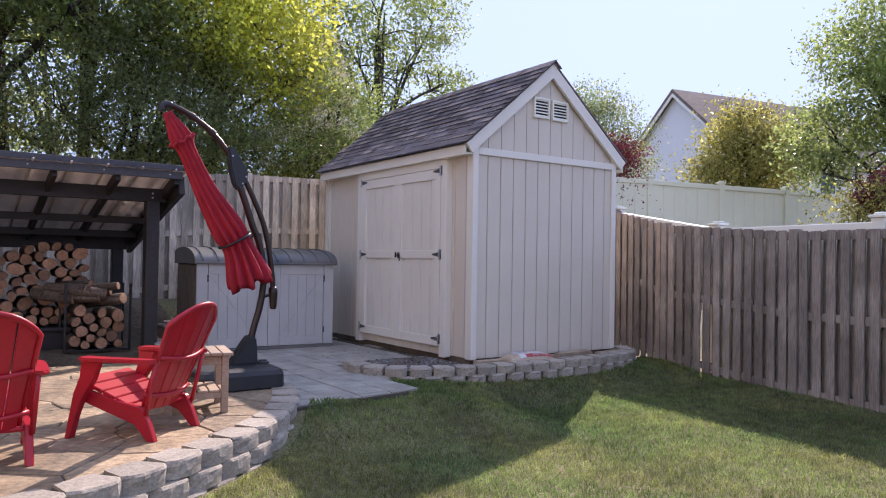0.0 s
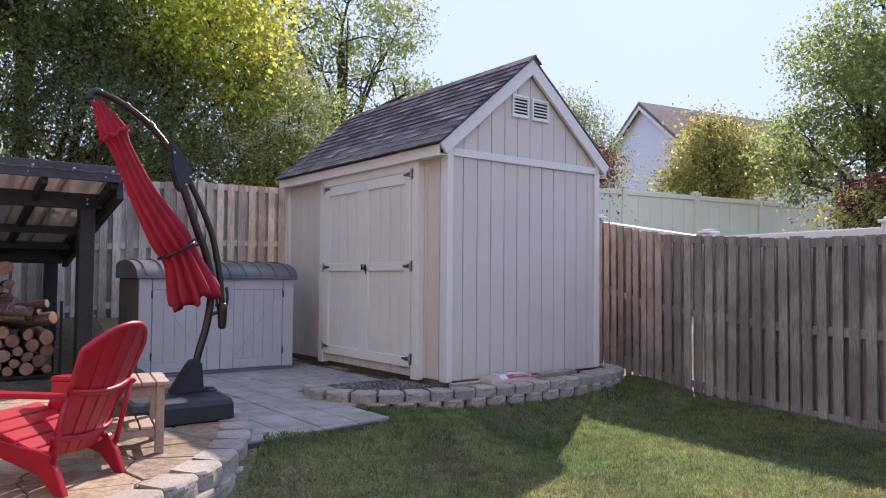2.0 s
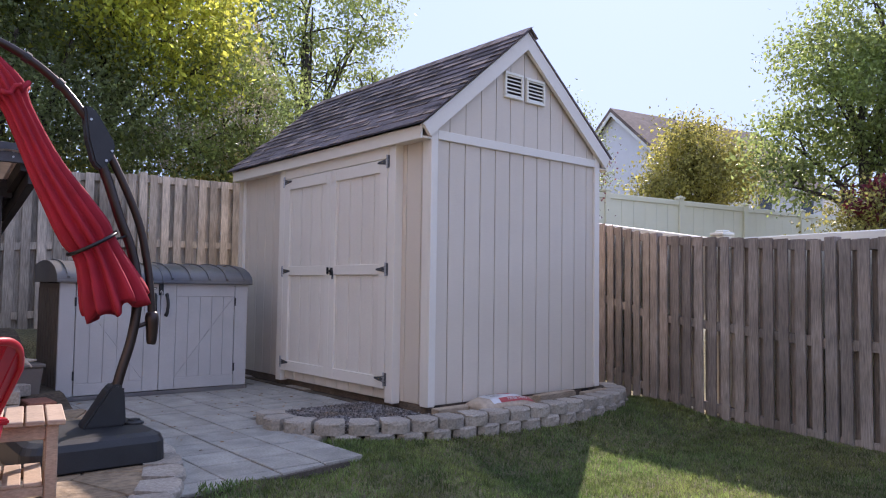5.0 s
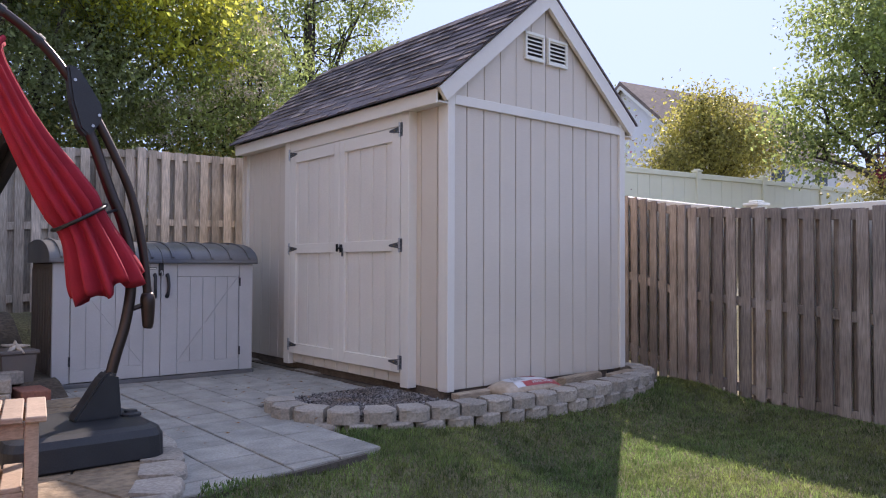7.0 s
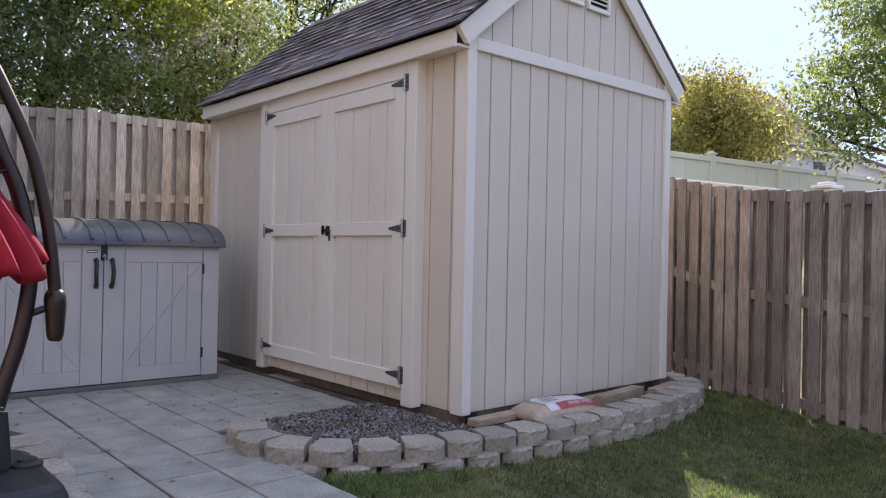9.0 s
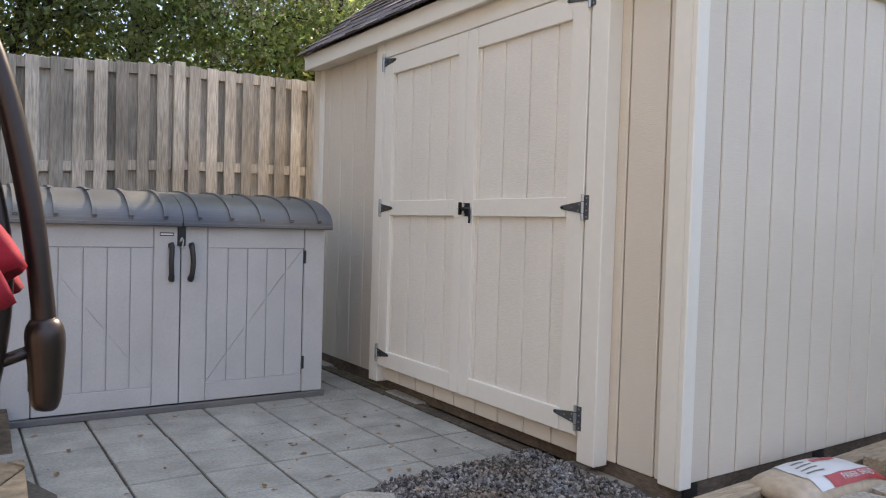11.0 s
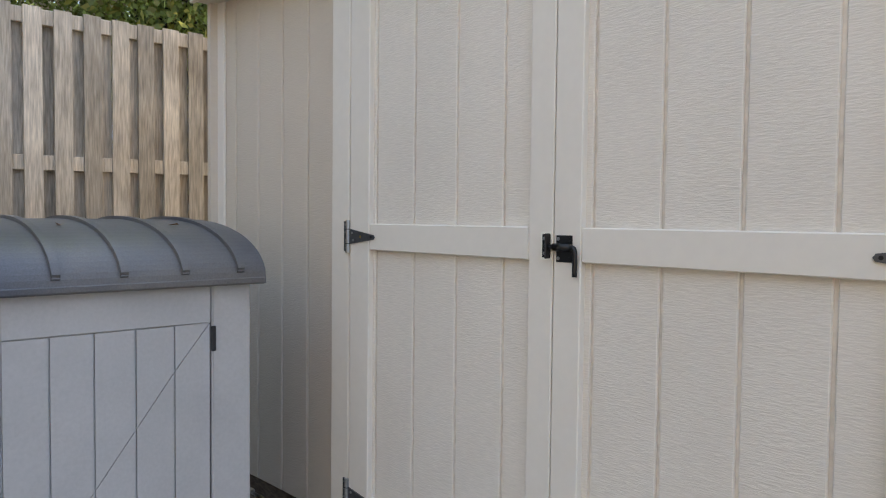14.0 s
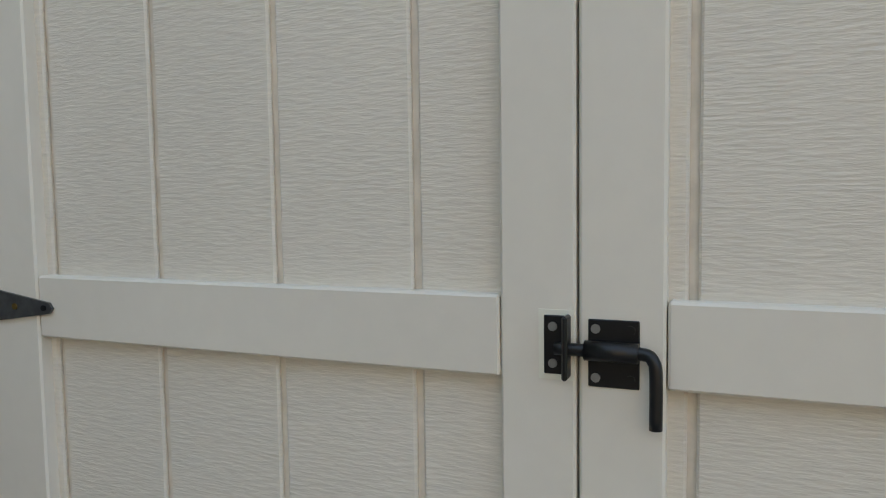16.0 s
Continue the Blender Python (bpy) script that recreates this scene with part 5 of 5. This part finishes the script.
# ---- houses beyond the fence ----
def house(x, y, z, rz, w, d, h, rise, label, eave=0.35):
    """Gabled house: gable faces -y before turning."""
    t = thing("house", x, y, z, rz, label, "house")
    part("gable_wall", prism([(-w, 0), (w, 0), (w, h), (0, h + rise), (-w, h)], (0.0, 0.2), "y"), SIDEWHITE, t)
    part("gable_wall", prism([(-w, 0), (w, 0), (w, h), (0, h + rise), (-w, h)], (d - 0.2, d), "y"), SIDEWHITE, t)
    for s in (-1, 1):
        part("side_wall", board(min(s * w, s * w - s * 0.2), max(s * w, s * w - s * 0.2), 0.2, d - 0.2, 0, h, 0.0), SIDEWHITE, t)
        f = rise / w
        xe = s * (w + eave)
        part("roof", prism([(0, h + rise + 0.03), (xe, h - eave * f + 0.03), (xe, h - eave * f + 0.18), (0, h + rise + 0.2)], (-0.25, d + 0.25), "y"), ROOFTAN, t)
        part("rake_trim", prism([(0, h + rise + 0.03), (xe, h - eave * f + 0.03), (xe, h - eave * f - 0.12), (0, h + rise - 0.14)], (-0.24, -0.2), "y"), VINYL, t)
        part("gutter", board(min(xe, xe + s * 0.1), max(xe, xe + s * 0.1), -0.2, d + 0.2, h - eave * f - 0.05, h - eave * f + 0.06, 0.02), VINYL, t)
        for k in range(3):
            yy = d * (k + 0.6) / 3.2
            win = part("window", board(min(s * w, s * (w + 0.03)), max(s * w, s * (w + 0.03)), yy, yy + 1.0, h - 1.9, h - 0.5, 0.01), VINYL, t)
            part("pane", board(min(s * (w + 0.031), s * (w + 0.04)), max(s * (w + 0.031), s * (w + 0.04)), yy + 0.08, yy + 0.92, h - 1.82, h - 0.58, 0.0), GLASS, win)
    part("roof_pipe", tube([(1.0, 2.2, h + rise - 1.0), (1.0, 2.2, h + rise - 0.2)], 0.06, 8), STEEL, t)
    return t


house(21.4, 14.2, 1.2, -100, 3.4, 9.0, 4.4, 2.84, "white house with a brown gabled roof beyond the fences")
house(31.5, 10.5, 1.4, -75, 3.6, 8.0, 3.0, 1.6, "low white house with a brown roof behind the trees")


# ---- unseen wall added beside the patio: blocks sky, bounces warm light ----
BOUNCETAN = shade("tan_bounce_board", (0.50, 0.455, 0.38), 0.7, grain=(0.04, 8), stain=(0.06, 0.5), bump=(0, 1, 0))
hw = thing("wall_house", -7.75, 0, 0, 0, "unseen tan clapboard wall added to bounce warm light onto the shed doors", "wall", kind="structure")
part("wall_core", board(-0.3, 0.0, -9.0, 1.7, -0.4, 6.2, 0.0), BOUNCETAN, hw)
for k in range(40):
    part("clapboard", board(0.001, 0.022, -9.0, 1.7, -0.2 + 0.16 * k, -0.045 + 0.16 * k, 0.003), BOUNCETAN, hw)

# ---- fallen leaves ----
leaf_rng = random.Random(77)
base_leaf = mesh_from("fallen_leaf", [(0, 0, 0), (0.016, 0.012, 0.004), (0.045, 0, 0.0), (0.016, -0.012, 0.005)], [(0, 1, 2), (0, 2, 3)])
for k in range(90):
    while True:
        x, y = leaf_rng.uniform(-2.05, -0.1), leaf_rng.uniform(-0.2, 2.3)
        if x < -1.1 or y > 0.25:
            break
    o = link("fallen_leaf", base_leaf, DRYLEAF)
    z = 0.006 if (y > 0.85 or x < -1.2) else 0.055
    o.matrix_basis = pose(x, y, z, leaf_rng.uniform(-8, 8), leaf_rng.uniform(-8, 8), leaf_rng.uniform(0, 360)) @ Matrix.Scale(leaf_rng.uniform(0.35, 1.1), 4)
    tagged(o, "dry brown fallen leaf", "leaf", "fallen leaves")
for x in (-1.9, -1.72, -0.92, -0.55):
    o = link("fallen_leaf", base_leaf, DRYLEAF)
    o.matrix_basis = pose(x, 2.62, 1.225, 10, 0, x * 300)
    tagged(o, "dry orange leaf on the storage box lid", "leaf", "fallen leaves")

# ---- gravel ----
CURB = [(-1.06, 0.58), (-1.16, 0.36), (-1.12, 0.08), (-0.85, -0.2), (-0.42, -0.36), (0.12, -0.43), (0.6, -0.45), (1.2, -0.44), (1.75, -0.37), (2.14, -0.26), (2.40, -0.05), (2.46, 0.3)]
curb_line = smooth_path([(a, b, 0) for a, b in CURB], 200)
bed_poly = [(p.x, p.y) for p in curb_line] + [(2.2, 0.3), (0.0, 0.02), (0.0, 3.5), (-0.05, 3.5), (-0.05, 0.84), (-0.86, 0.80)]
bed_mesh = prism([(p.x, p.y) for p in curb_line] + [(0.03, 0.3), (0.03, 3.5), (-0.05, 3.5), (-0.05, 0.84), (-0.86, 0.80)], (-0.1, 0.004), "z")
tagged(part("gravel_bed", bed_mesh, SOIL), "dark earth under the gravel beside the shed", "earth", kind="structure")
g = np.random.default_rng(5)
verts, faces = [], []
count = 0
while count < 11000:
    x, y = g.uniform(-1.1, 2.4), g.uniform(-0.42, 0.85)
    if x > 0.02 and y > -0.01 and x < 2.2 or not inside(bed_poly, x, y):
        continue
    if x > 0.4 and g.random() < 0.5:
        continue
    count += 1
    s = g.uniform(0.005, 0.0135)
    m = np.linalg.qr(g.normal(size=(3, 3)))[0]
    pts = np.array([(-1, -.7, -.5), (1, -.6, -.4), (.9, .8, -.5), (-.8, .7, -.4), (-.7, -.5, .5), (.8, -.6, .4), (.6, .6, .6), (-.6, .7, .4)]) * g.uniform(0.6, 1.1, (8, 3)) * s @ m.T
    pts += (x, y, 0.008 + g.uniform(0, 0.016))
    b = len(verts)
    verts += pts.tolist()
    faces += [tuple(b + i for i in q) for q in ((3, 2, 1, 0), (4, 5, 6, 7), (0, 1, 5, 4), (1, 2, 6, 5), (2, 3, 7, 6), (3, 0, 4, 7))]
tagged(link("gravel", mesh_from("gravel", verts, faces), GRAVEL), "loose blue-grey gravel beside the shed", "gravel", kind="stuff")

# ---- grass ----
g = np.random.default_rng(9)
N = 300000
gx, gy = g.uniform(-4.6, 3.0, N), -0.1 - 5.6 * g.uniform(0, 1, N) ** 1.25
keep = []
rim_simple = [(p[0], p[1]) for p in RIM]
lawn_hole = [(-2.45, -1.06), (-1.3, -0.93), (-1.1, -0.25), (-0.8, -0.4), (-0.3, -0.47), (0.3, -0.54), (1.2, -0.55), (2.0, -0.42), (2.6, -0.1), (2.7, 0.4), (-2.3, 0.4)]
out_patio = [(a + 0.10, b - 0.13) for a, b in RIM] + [(-7, 2), (-2, 2)]
for i in range(N):
    x, y = gx[i], gy[i]
    if x > 2.95 + 0.19 * y or inside(lawn_hole, x, y) or inside(out_patio, x, y):
        continue
    keep.append(i)
gx, gy = gx[keep], gy[keep]
n = len(gx)
gz = np.array([ground_z(a, b) for a, b in zip(gx, gy)]) - 0.006
hgt = g.uniform(0.014, 0.042, n)
ang = g.uniform(0, 2 * np.pi, n)
lean = g.uniform(0.1, 0.9, n) * hgt
la = g.uniform(0, 2 * np.pi, n)
w = g.uniform(0.0016, 0.0034, n)
base = np.stack([gx, gy, gz], 1)
side = np.stack([np.cos(ang), np.sin(ang), np.zeros(n)], 1) * w[:, None]
bend = np.stack([np.cos(la) * lean, np.sin(la) * lean, hgt], 1)
v = np.stack([base - side, base + side, base + bend * np.array([0.4, 0.4, 0.62]) + side * 0.7, base + bend * np.array([0.4, 0.4, 0.62]) - side * 0.7, base + bend], 1).reshape(-1, 3)
me = bpy.data.meshes.new("grass")
me.vertices.add(n * 5)
me.vertices.foreach_set("co", v.ravel())
idx = (np.arange(n) * 5)[:, None]
loops = np.concatenate([idx + np.array([0, 1, 2, 3]), idx + np.array([3, 2, 4])], 1).ravel().astype(np.int32)
me.loops.add(len(loops))
me.loops.foreach_set("vertex_index", loops)
starts = np.stack([np.arange(n) * 7, np.arange(n) * 7 + 4], 1).ravel().astype(np.int32)
me.polygons.add(n * 2)
me.polygons.foreach_set("loop_start", starts)
me.update(calc_edges=True)
tagged(link("grass", me, BLADE), "short green lawn grass with dry patches", "grass", kind="stuff")

# ---- shed shingles ----
roof_w = math.hypot(RIDGE_X + OVER + 0.02, (RIDGE_X + OVER + 0.02) * FR)
rows_n = 13
expo = roof_w / rows_n
tabs = {}
rng = random.Random(31)
ang = math.atan(FR)
for r in range(rows_n):
    y = -0.075 - rng.uniform(0.0, 0.12)
    while y < D + 0.055:
        w = rng.choice((0.11, 0.15, 0.19, 0.24))
        key = (w, rng.randrange(2))
        if key not in tabs:
            t = 0.013 if key[1] else 0.007
            tabs[key] = mesh_from("shingle", [(0, 0.002, 0), (0, w - 0.002, 0), (expo * 1.35, w - 0.002, -0.002), (expo * 1.35, 0.002, -0.002), (0, 0.002, t), (0, w - 0.002, t), (expo * 1.35, w - 0.002, 0.001), (expo * 1.35, 0.002, 0.001)],
                                   [(3, 2, 1, 0), (4, 5, 6, 7), (0, 1, 5, 4), (1, 2, 6, 5), (2, 3, 7, 6), (3, 0, 4, 7)])
        if y + w > -0.075:
            o = link("shingle", tabs[key], SHINGLE, shed)
            xs = -OVER - 0.025 + (r * expo) * math.cos(ang)
            zs = RIDGE_Z + 0.049 - FR * (RIDGE_X - xs)
            o.matrix_basis = Matrix.Translation((xs, max(y, -0.075), zs + 0.002)) @ Matrix.Rotation(-ang + 0.02, 4, "Y")
        y += w
    # dark ply strip paints a shadow line along the course's lower edge
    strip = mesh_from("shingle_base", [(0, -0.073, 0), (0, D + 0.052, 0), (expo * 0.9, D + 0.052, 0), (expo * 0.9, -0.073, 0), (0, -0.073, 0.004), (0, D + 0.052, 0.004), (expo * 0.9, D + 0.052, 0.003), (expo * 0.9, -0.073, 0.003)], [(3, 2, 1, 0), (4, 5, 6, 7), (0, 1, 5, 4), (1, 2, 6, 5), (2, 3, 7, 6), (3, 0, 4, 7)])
    o = link("shingle_base", strip, SHADELINE, shed, "dark lower ply drawing the shadow line of a shingle course")
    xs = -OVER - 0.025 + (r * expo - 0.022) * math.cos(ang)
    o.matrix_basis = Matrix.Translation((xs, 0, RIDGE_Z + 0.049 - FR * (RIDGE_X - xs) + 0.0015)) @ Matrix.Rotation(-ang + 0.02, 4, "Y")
cap = bmesh.new()
for s in (-1, 1):
    slab(cap, 0.0, 0.13, 0.0, 0.15, 0.0, 0.006, 0.0, Matrix.Rotation(ang, 4, "Y") if s > 0 else Matrix.Rotation(-ang, 4, "Y") @ Matrix.Scale(-1, 4, (1, 0, 0)))
bmesh.ops.recalc_face_normals(cap, faces=cap.faces)
cap_mesh = bpy.data.meshes.new("ridge_shingle")
cap.to_mesh(cap_mesh)
cap.free()
for k in range(26):
    o = link("ridge_shingle", cap_mesh, SHINGLE, shed)
    o.matrix_basis = Matrix.Translation((RIDGE_X, -0.07 + k * 0.14, RIDGE_Z + 0.058)) @ Matrix.Rotation(0.02, 4, "X")

# ---- pavers ----
pav = thing("pavement", -1.5, 1.0, 0, 0, "square grey concrete pavers laid before the shed", "pavement", kind="structure")
PITCH = 0.305
sub = prism([(-2.9, -1.02), (-2.3, -1.06), (-1.27, -0.88), (-1.1, 0.5), (-0.86, 0.80), (-0.05, 0.83), (-0.05, 4.2), (-2.9, 4.2)], (-0.3, -0.012), "z")
for v in sub.verts:
    v.co -= Vector((1.5 * -1, 1.0, 0))
part("joint_bed", sub, JOINT, pav)
pv_rng = random.Random(2)
edge_poly = [(-2.9, -0.98), (-2.3, -1.03), (-1.29, -0.86), (-1.02, 0.5), (-0.87, 0.78), (-0.06, 0.82), (-0.06, 4.2), (-2.9, 4.2)]


def clip(poly, a, b):
    """The part of poly to the left of the line from a to b."""
    out = []
    for p, q in zip(poly, poly[1:] + poly[:1]):
        sp = (b[0] - a[0]) * (p[1] - a[1]) - (b[1] - a[1]) * (p[0] - a[0])
        sq = (b[0] - a[0]) * (q[1] - a[1]) - (b[1] - a[1]) * (q[0] - a[0])
        if sp >= 0:
            out.append(p)
        if sp * sq < 0:
            f = sp / (sp - sq)
            out.append((p[0] + (q[0] - p[0]) * f, p[1] + (q[1] - p[1]) * f))
    return out


def stone(name, poly, z0, z1, material, parent, ox, oy, soft=0.004):
    """A flat stone with softened upper edges."""
    n = len(poly)
    cx, cy = sum(p[0] for p in poly) / n, sum(p[1] for p in poly) / n
    v = [(x - ox, y - oy, z0) for x, y in poly] + [(x - ox, y - oy, z1 - soft) for x, y in poly]
    for x, y in poly:
        d = max(math.hypot(x - cx, y - cy), 1e-4)
        f = max(1 - soft * 1.4 / d, 0.2)
        v.append((cx + (x - cx) * f - ox, cy + (y - cy) * f - oy, z1))
    f = [tuple(range(2 * n, 3 * n))]
    for k in range(n):
        j = (k + 1) % n
        f += [(k, j, n + j, n + k), (n + k, n + j, 2 * n + j, 2 * n + k)]
    return link(name, mesh_from(name, v, f), material, parent)


for i in range(-5, 6):
    for j in range(-9, 10):
        x0, y0 = -1.455 + i * PITCH, 0.99 + j * PITCH
        poly = [(x0 + 0.0055, y0 + 0.0055), (x0 + PITCH - 0.0055, y0 + 0.0055), (x0 + PITCH - 0.0055, y0 + PITCH - 0.0055), (x0 + 0.0055, y0 + PITCH - 0.0055)]
        poly = clip(clip(poly, (-2.9, -0.98), (-2.3, -1.03)), (-2.3, -1.03), (-1.29, -0.86))
        if len(poly) < 3 or y0 > 3.4 or x0 < -2.75:
            continue
        if x0 + PITCH > -0.06:
            poly = clip(poly, (-0.06, 0), (-0.06, 1))
        cx, cy = x0 + PITCH / 2, y0 + PITCH / 2
        if y0 < 0.80 and x0 + PITCH > -1.1:
            if y0 + PITCH > 0.83:
                poly = clip(poly, (-2.0, 0.74), (0.0, 0.83))
            else:
                poly = clip(clip(poly, (-1.29, -0.86), (-1.05, 0.45)), (-1.05, 0.45), (-1.0, 0.8))
        if len(poly) < 3 or (inside(patio_poly, cx, cy) and inside(patio_poly, x0 + PITCH, y0) and inside(patio_poly, x0 + PITCH, y0 + PITCH)):
            continue
        stone("paver", poly, -0.05, pv_rng.uniform(-0.002, 0.003), PAVER, pav, -1.5, 1.0)

# ---- patio stones ----
pat = thing("patio", -4.0, -0.5, 0, 0, "tan stamped concrete patio in irregular flagstone pattern", "patio", kind="structure")
slab_poly = RIM + [(-7.2, -3.05), (-7.2, 1.75), (-2.2, 1.75)]
part("joint_bed", prism([(x + 4.0, y + 0.5) for x, y in slab_poly], (-0.32, PATIO_Z - 0.008), "z"), JOINT, pat)
ps = random.Random(14)
sites = []
for i in range(12):
    for j in range(13):
        sites.append((-7.2 + i * 0.47 + ps.uniform(-0.22, 0.22) + 0.2 * (j % 2), -3.2 + j * 0.41 + ps.uniform(-0.17, 0.17)))
inner = [(a - 0.09, b + 0.09) for a, b in RIM]
for s in sites:
    if not (-7.3 < s[0] < -1.9 and -3.2 < s[1] < 1.9):
        continue
    poly = [(s[0] - 0.7, s[1] - 0.7), (s[0] + 0.7, s[1] - 0.7), (s[0] + 0.7, s[1] + 0.7), (s[0] - 0.7, s[1] + 0.7)]
    for q in sites:
        d2 = (q[0] - s[0]) ** 2 + (q[1] - s[1]) ** 2
        if 0 < d2 < 1.7:
            d = math.sqrt(d2)
            k = 0.5 - 0.0055 / d
            mx, my = s[0] + (q[0] - s[0]) * k, s[1] + (q[1] - s[1]) * k
            dx, dy = -(q[1] - s[1]), q[0] - s[0]
            poly = clip(poly, (mx, my), (mx + dx, my + dy))
            if len(poly) < 3:
                break
    for a, b in zip(inner[::-1], inner[::-1][1:]):
        if len(poly) >= 3:
            poly = clip(poly, a, b)
    for a, b in (((-2.2, 1.74), (-7.2, 1.74)), ((-7.2, 1.7), (-7.2, -3))):
        if len(poly) >= 3:
            poly = clip(poly, a, b)
    if len(poly) >= 3:
        stone("flagstone", poly, -0.05, PATIO_Z + ps.uniform(-0.002, 0.003), STAMPED, pat, -4.0, -0.5, 0.006)


# ---- block edging ----
def block_mesh(w_out, w_in, depth, h, seed):
    """A retaining-wall block: wide split face to -y, narrower back, face bellied."""
    g = random.Random(seed)
    bm = bmesh.new()
    rings = []
    for z in (0, h * 0.35, h * 0.7, h - 0.012, h):
        ins = 0.0 if z < h else 0.012
        prof = [(-w_in / 2, depth)]
        for k in range(7):
            u = -1 + 2 * k / 6
            rough = g.uniform(-0.006, 0.006) if 0 < z < h else 0
            prof.append((u * w_out / 2 * (1 - ins), -0.048 * (1 - u ** 4) ** 0.9 + ins + rough))
        prof.append((w_in / 2, depth))
        rings.append([bm.verts.new((x, y, z)) for x, y in prof])
    for a, b in zip(rings, rings[1:]):
        for k in range(len(a)):
            j = (k + 1) % len(a)
            bm.faces.new((a[k], a[j], b[j], b[k]))
    bm.faces.new(rings[-1])
    bm.faces.new(rings[0][::-1])
    bmesh.ops.recalc_face_normals(bm, faces=bm.faces)
    me = bpy.data.meshes.new("block")
    bm.to_mesh(me)
    bm.free()
    return me


def block_course(parent, line, z, meshes, length, jitter, start=0.0, out=0.0):
    """Blocks set end to end along a line; the split face looks to its right-hand side."""
    g = random.Random(int(z * 1000) + len(line))
    pts = [Vector((p[0], p[1], 0)) for p in line]
    dist = [0.0]
    for a, b in zip(pts, pts[1:]):
        dist.append(dist[-1] + (b - a).length)

    def at(s):
        for i in range(len(dist) - 1):
            if dist[i + 1] >= s:
                f = (s - dist[i]) / max(dist[i + 1] - dist[i], 1e-6)
                return pts[i].lerp(pts[i + 1], f)
        return pts[-1]
    s = start
    while s + length < dist[-1]:
        a, b = at(s), at(s + length)
        d = (b - a).normalized()
        o = link("block", g.choice(meshes), BLOCK, parent)
        side = Vector((d.y, -d.x, 0))
        m = (a + b) / 2 + side * out
        rot = math.atan2(d.y, d.x)
        o.matrix_basis = Matrix.Translation((m.x, m.y, z + g.uniform(-0.003, 0.003))) @ Matrix.Rotation(rot + g.uniform(-jitter, jitter), 4, "Z")
        s += length


big = [block_mesh(0.285, 0.20, 0.17, 0.098, s) for s in range(4)]
small = [block_mesh(0.214, 0.15, 0.16, 0.088, s + 9) for s in range(4)]
wall = thing("patio_edging", 0, 0, 0, 0, "curved low wall of grey split-face concrete blocks round the patio", "retaining wall", kind="structure")
rim_rev = [p for p in rim_line][::-1]
block_course(wall, rim_rev, -0.058, big, 0.288, 0.02, 0.0, 0.03)
block_course(wall, rim_rev, -0.158, big, 0.288, 0.02, 0.15, 0.055)
block_course(wall, rim_rev, -0.258, big, 0.288, 0.02, 0.0, 0.065)
curb = thing("gravel_edging", 0, 0, 0, 0, "low curb of grey split-face concrete blocks round the gravel", "curb", kind="structure")
cl = [(p.x, p.y) for p in curb_line]
block_course(curb, cl, -0.005, small, 0.228, 0.03, 0.0, 0.05)
block_course(curb, cl, -0.092, small, 0.228, 0.03, 0.11, 0.062)
block_course(curb, cl, -0.18, small, 0.228, 0.03, 0.0, 0.068)
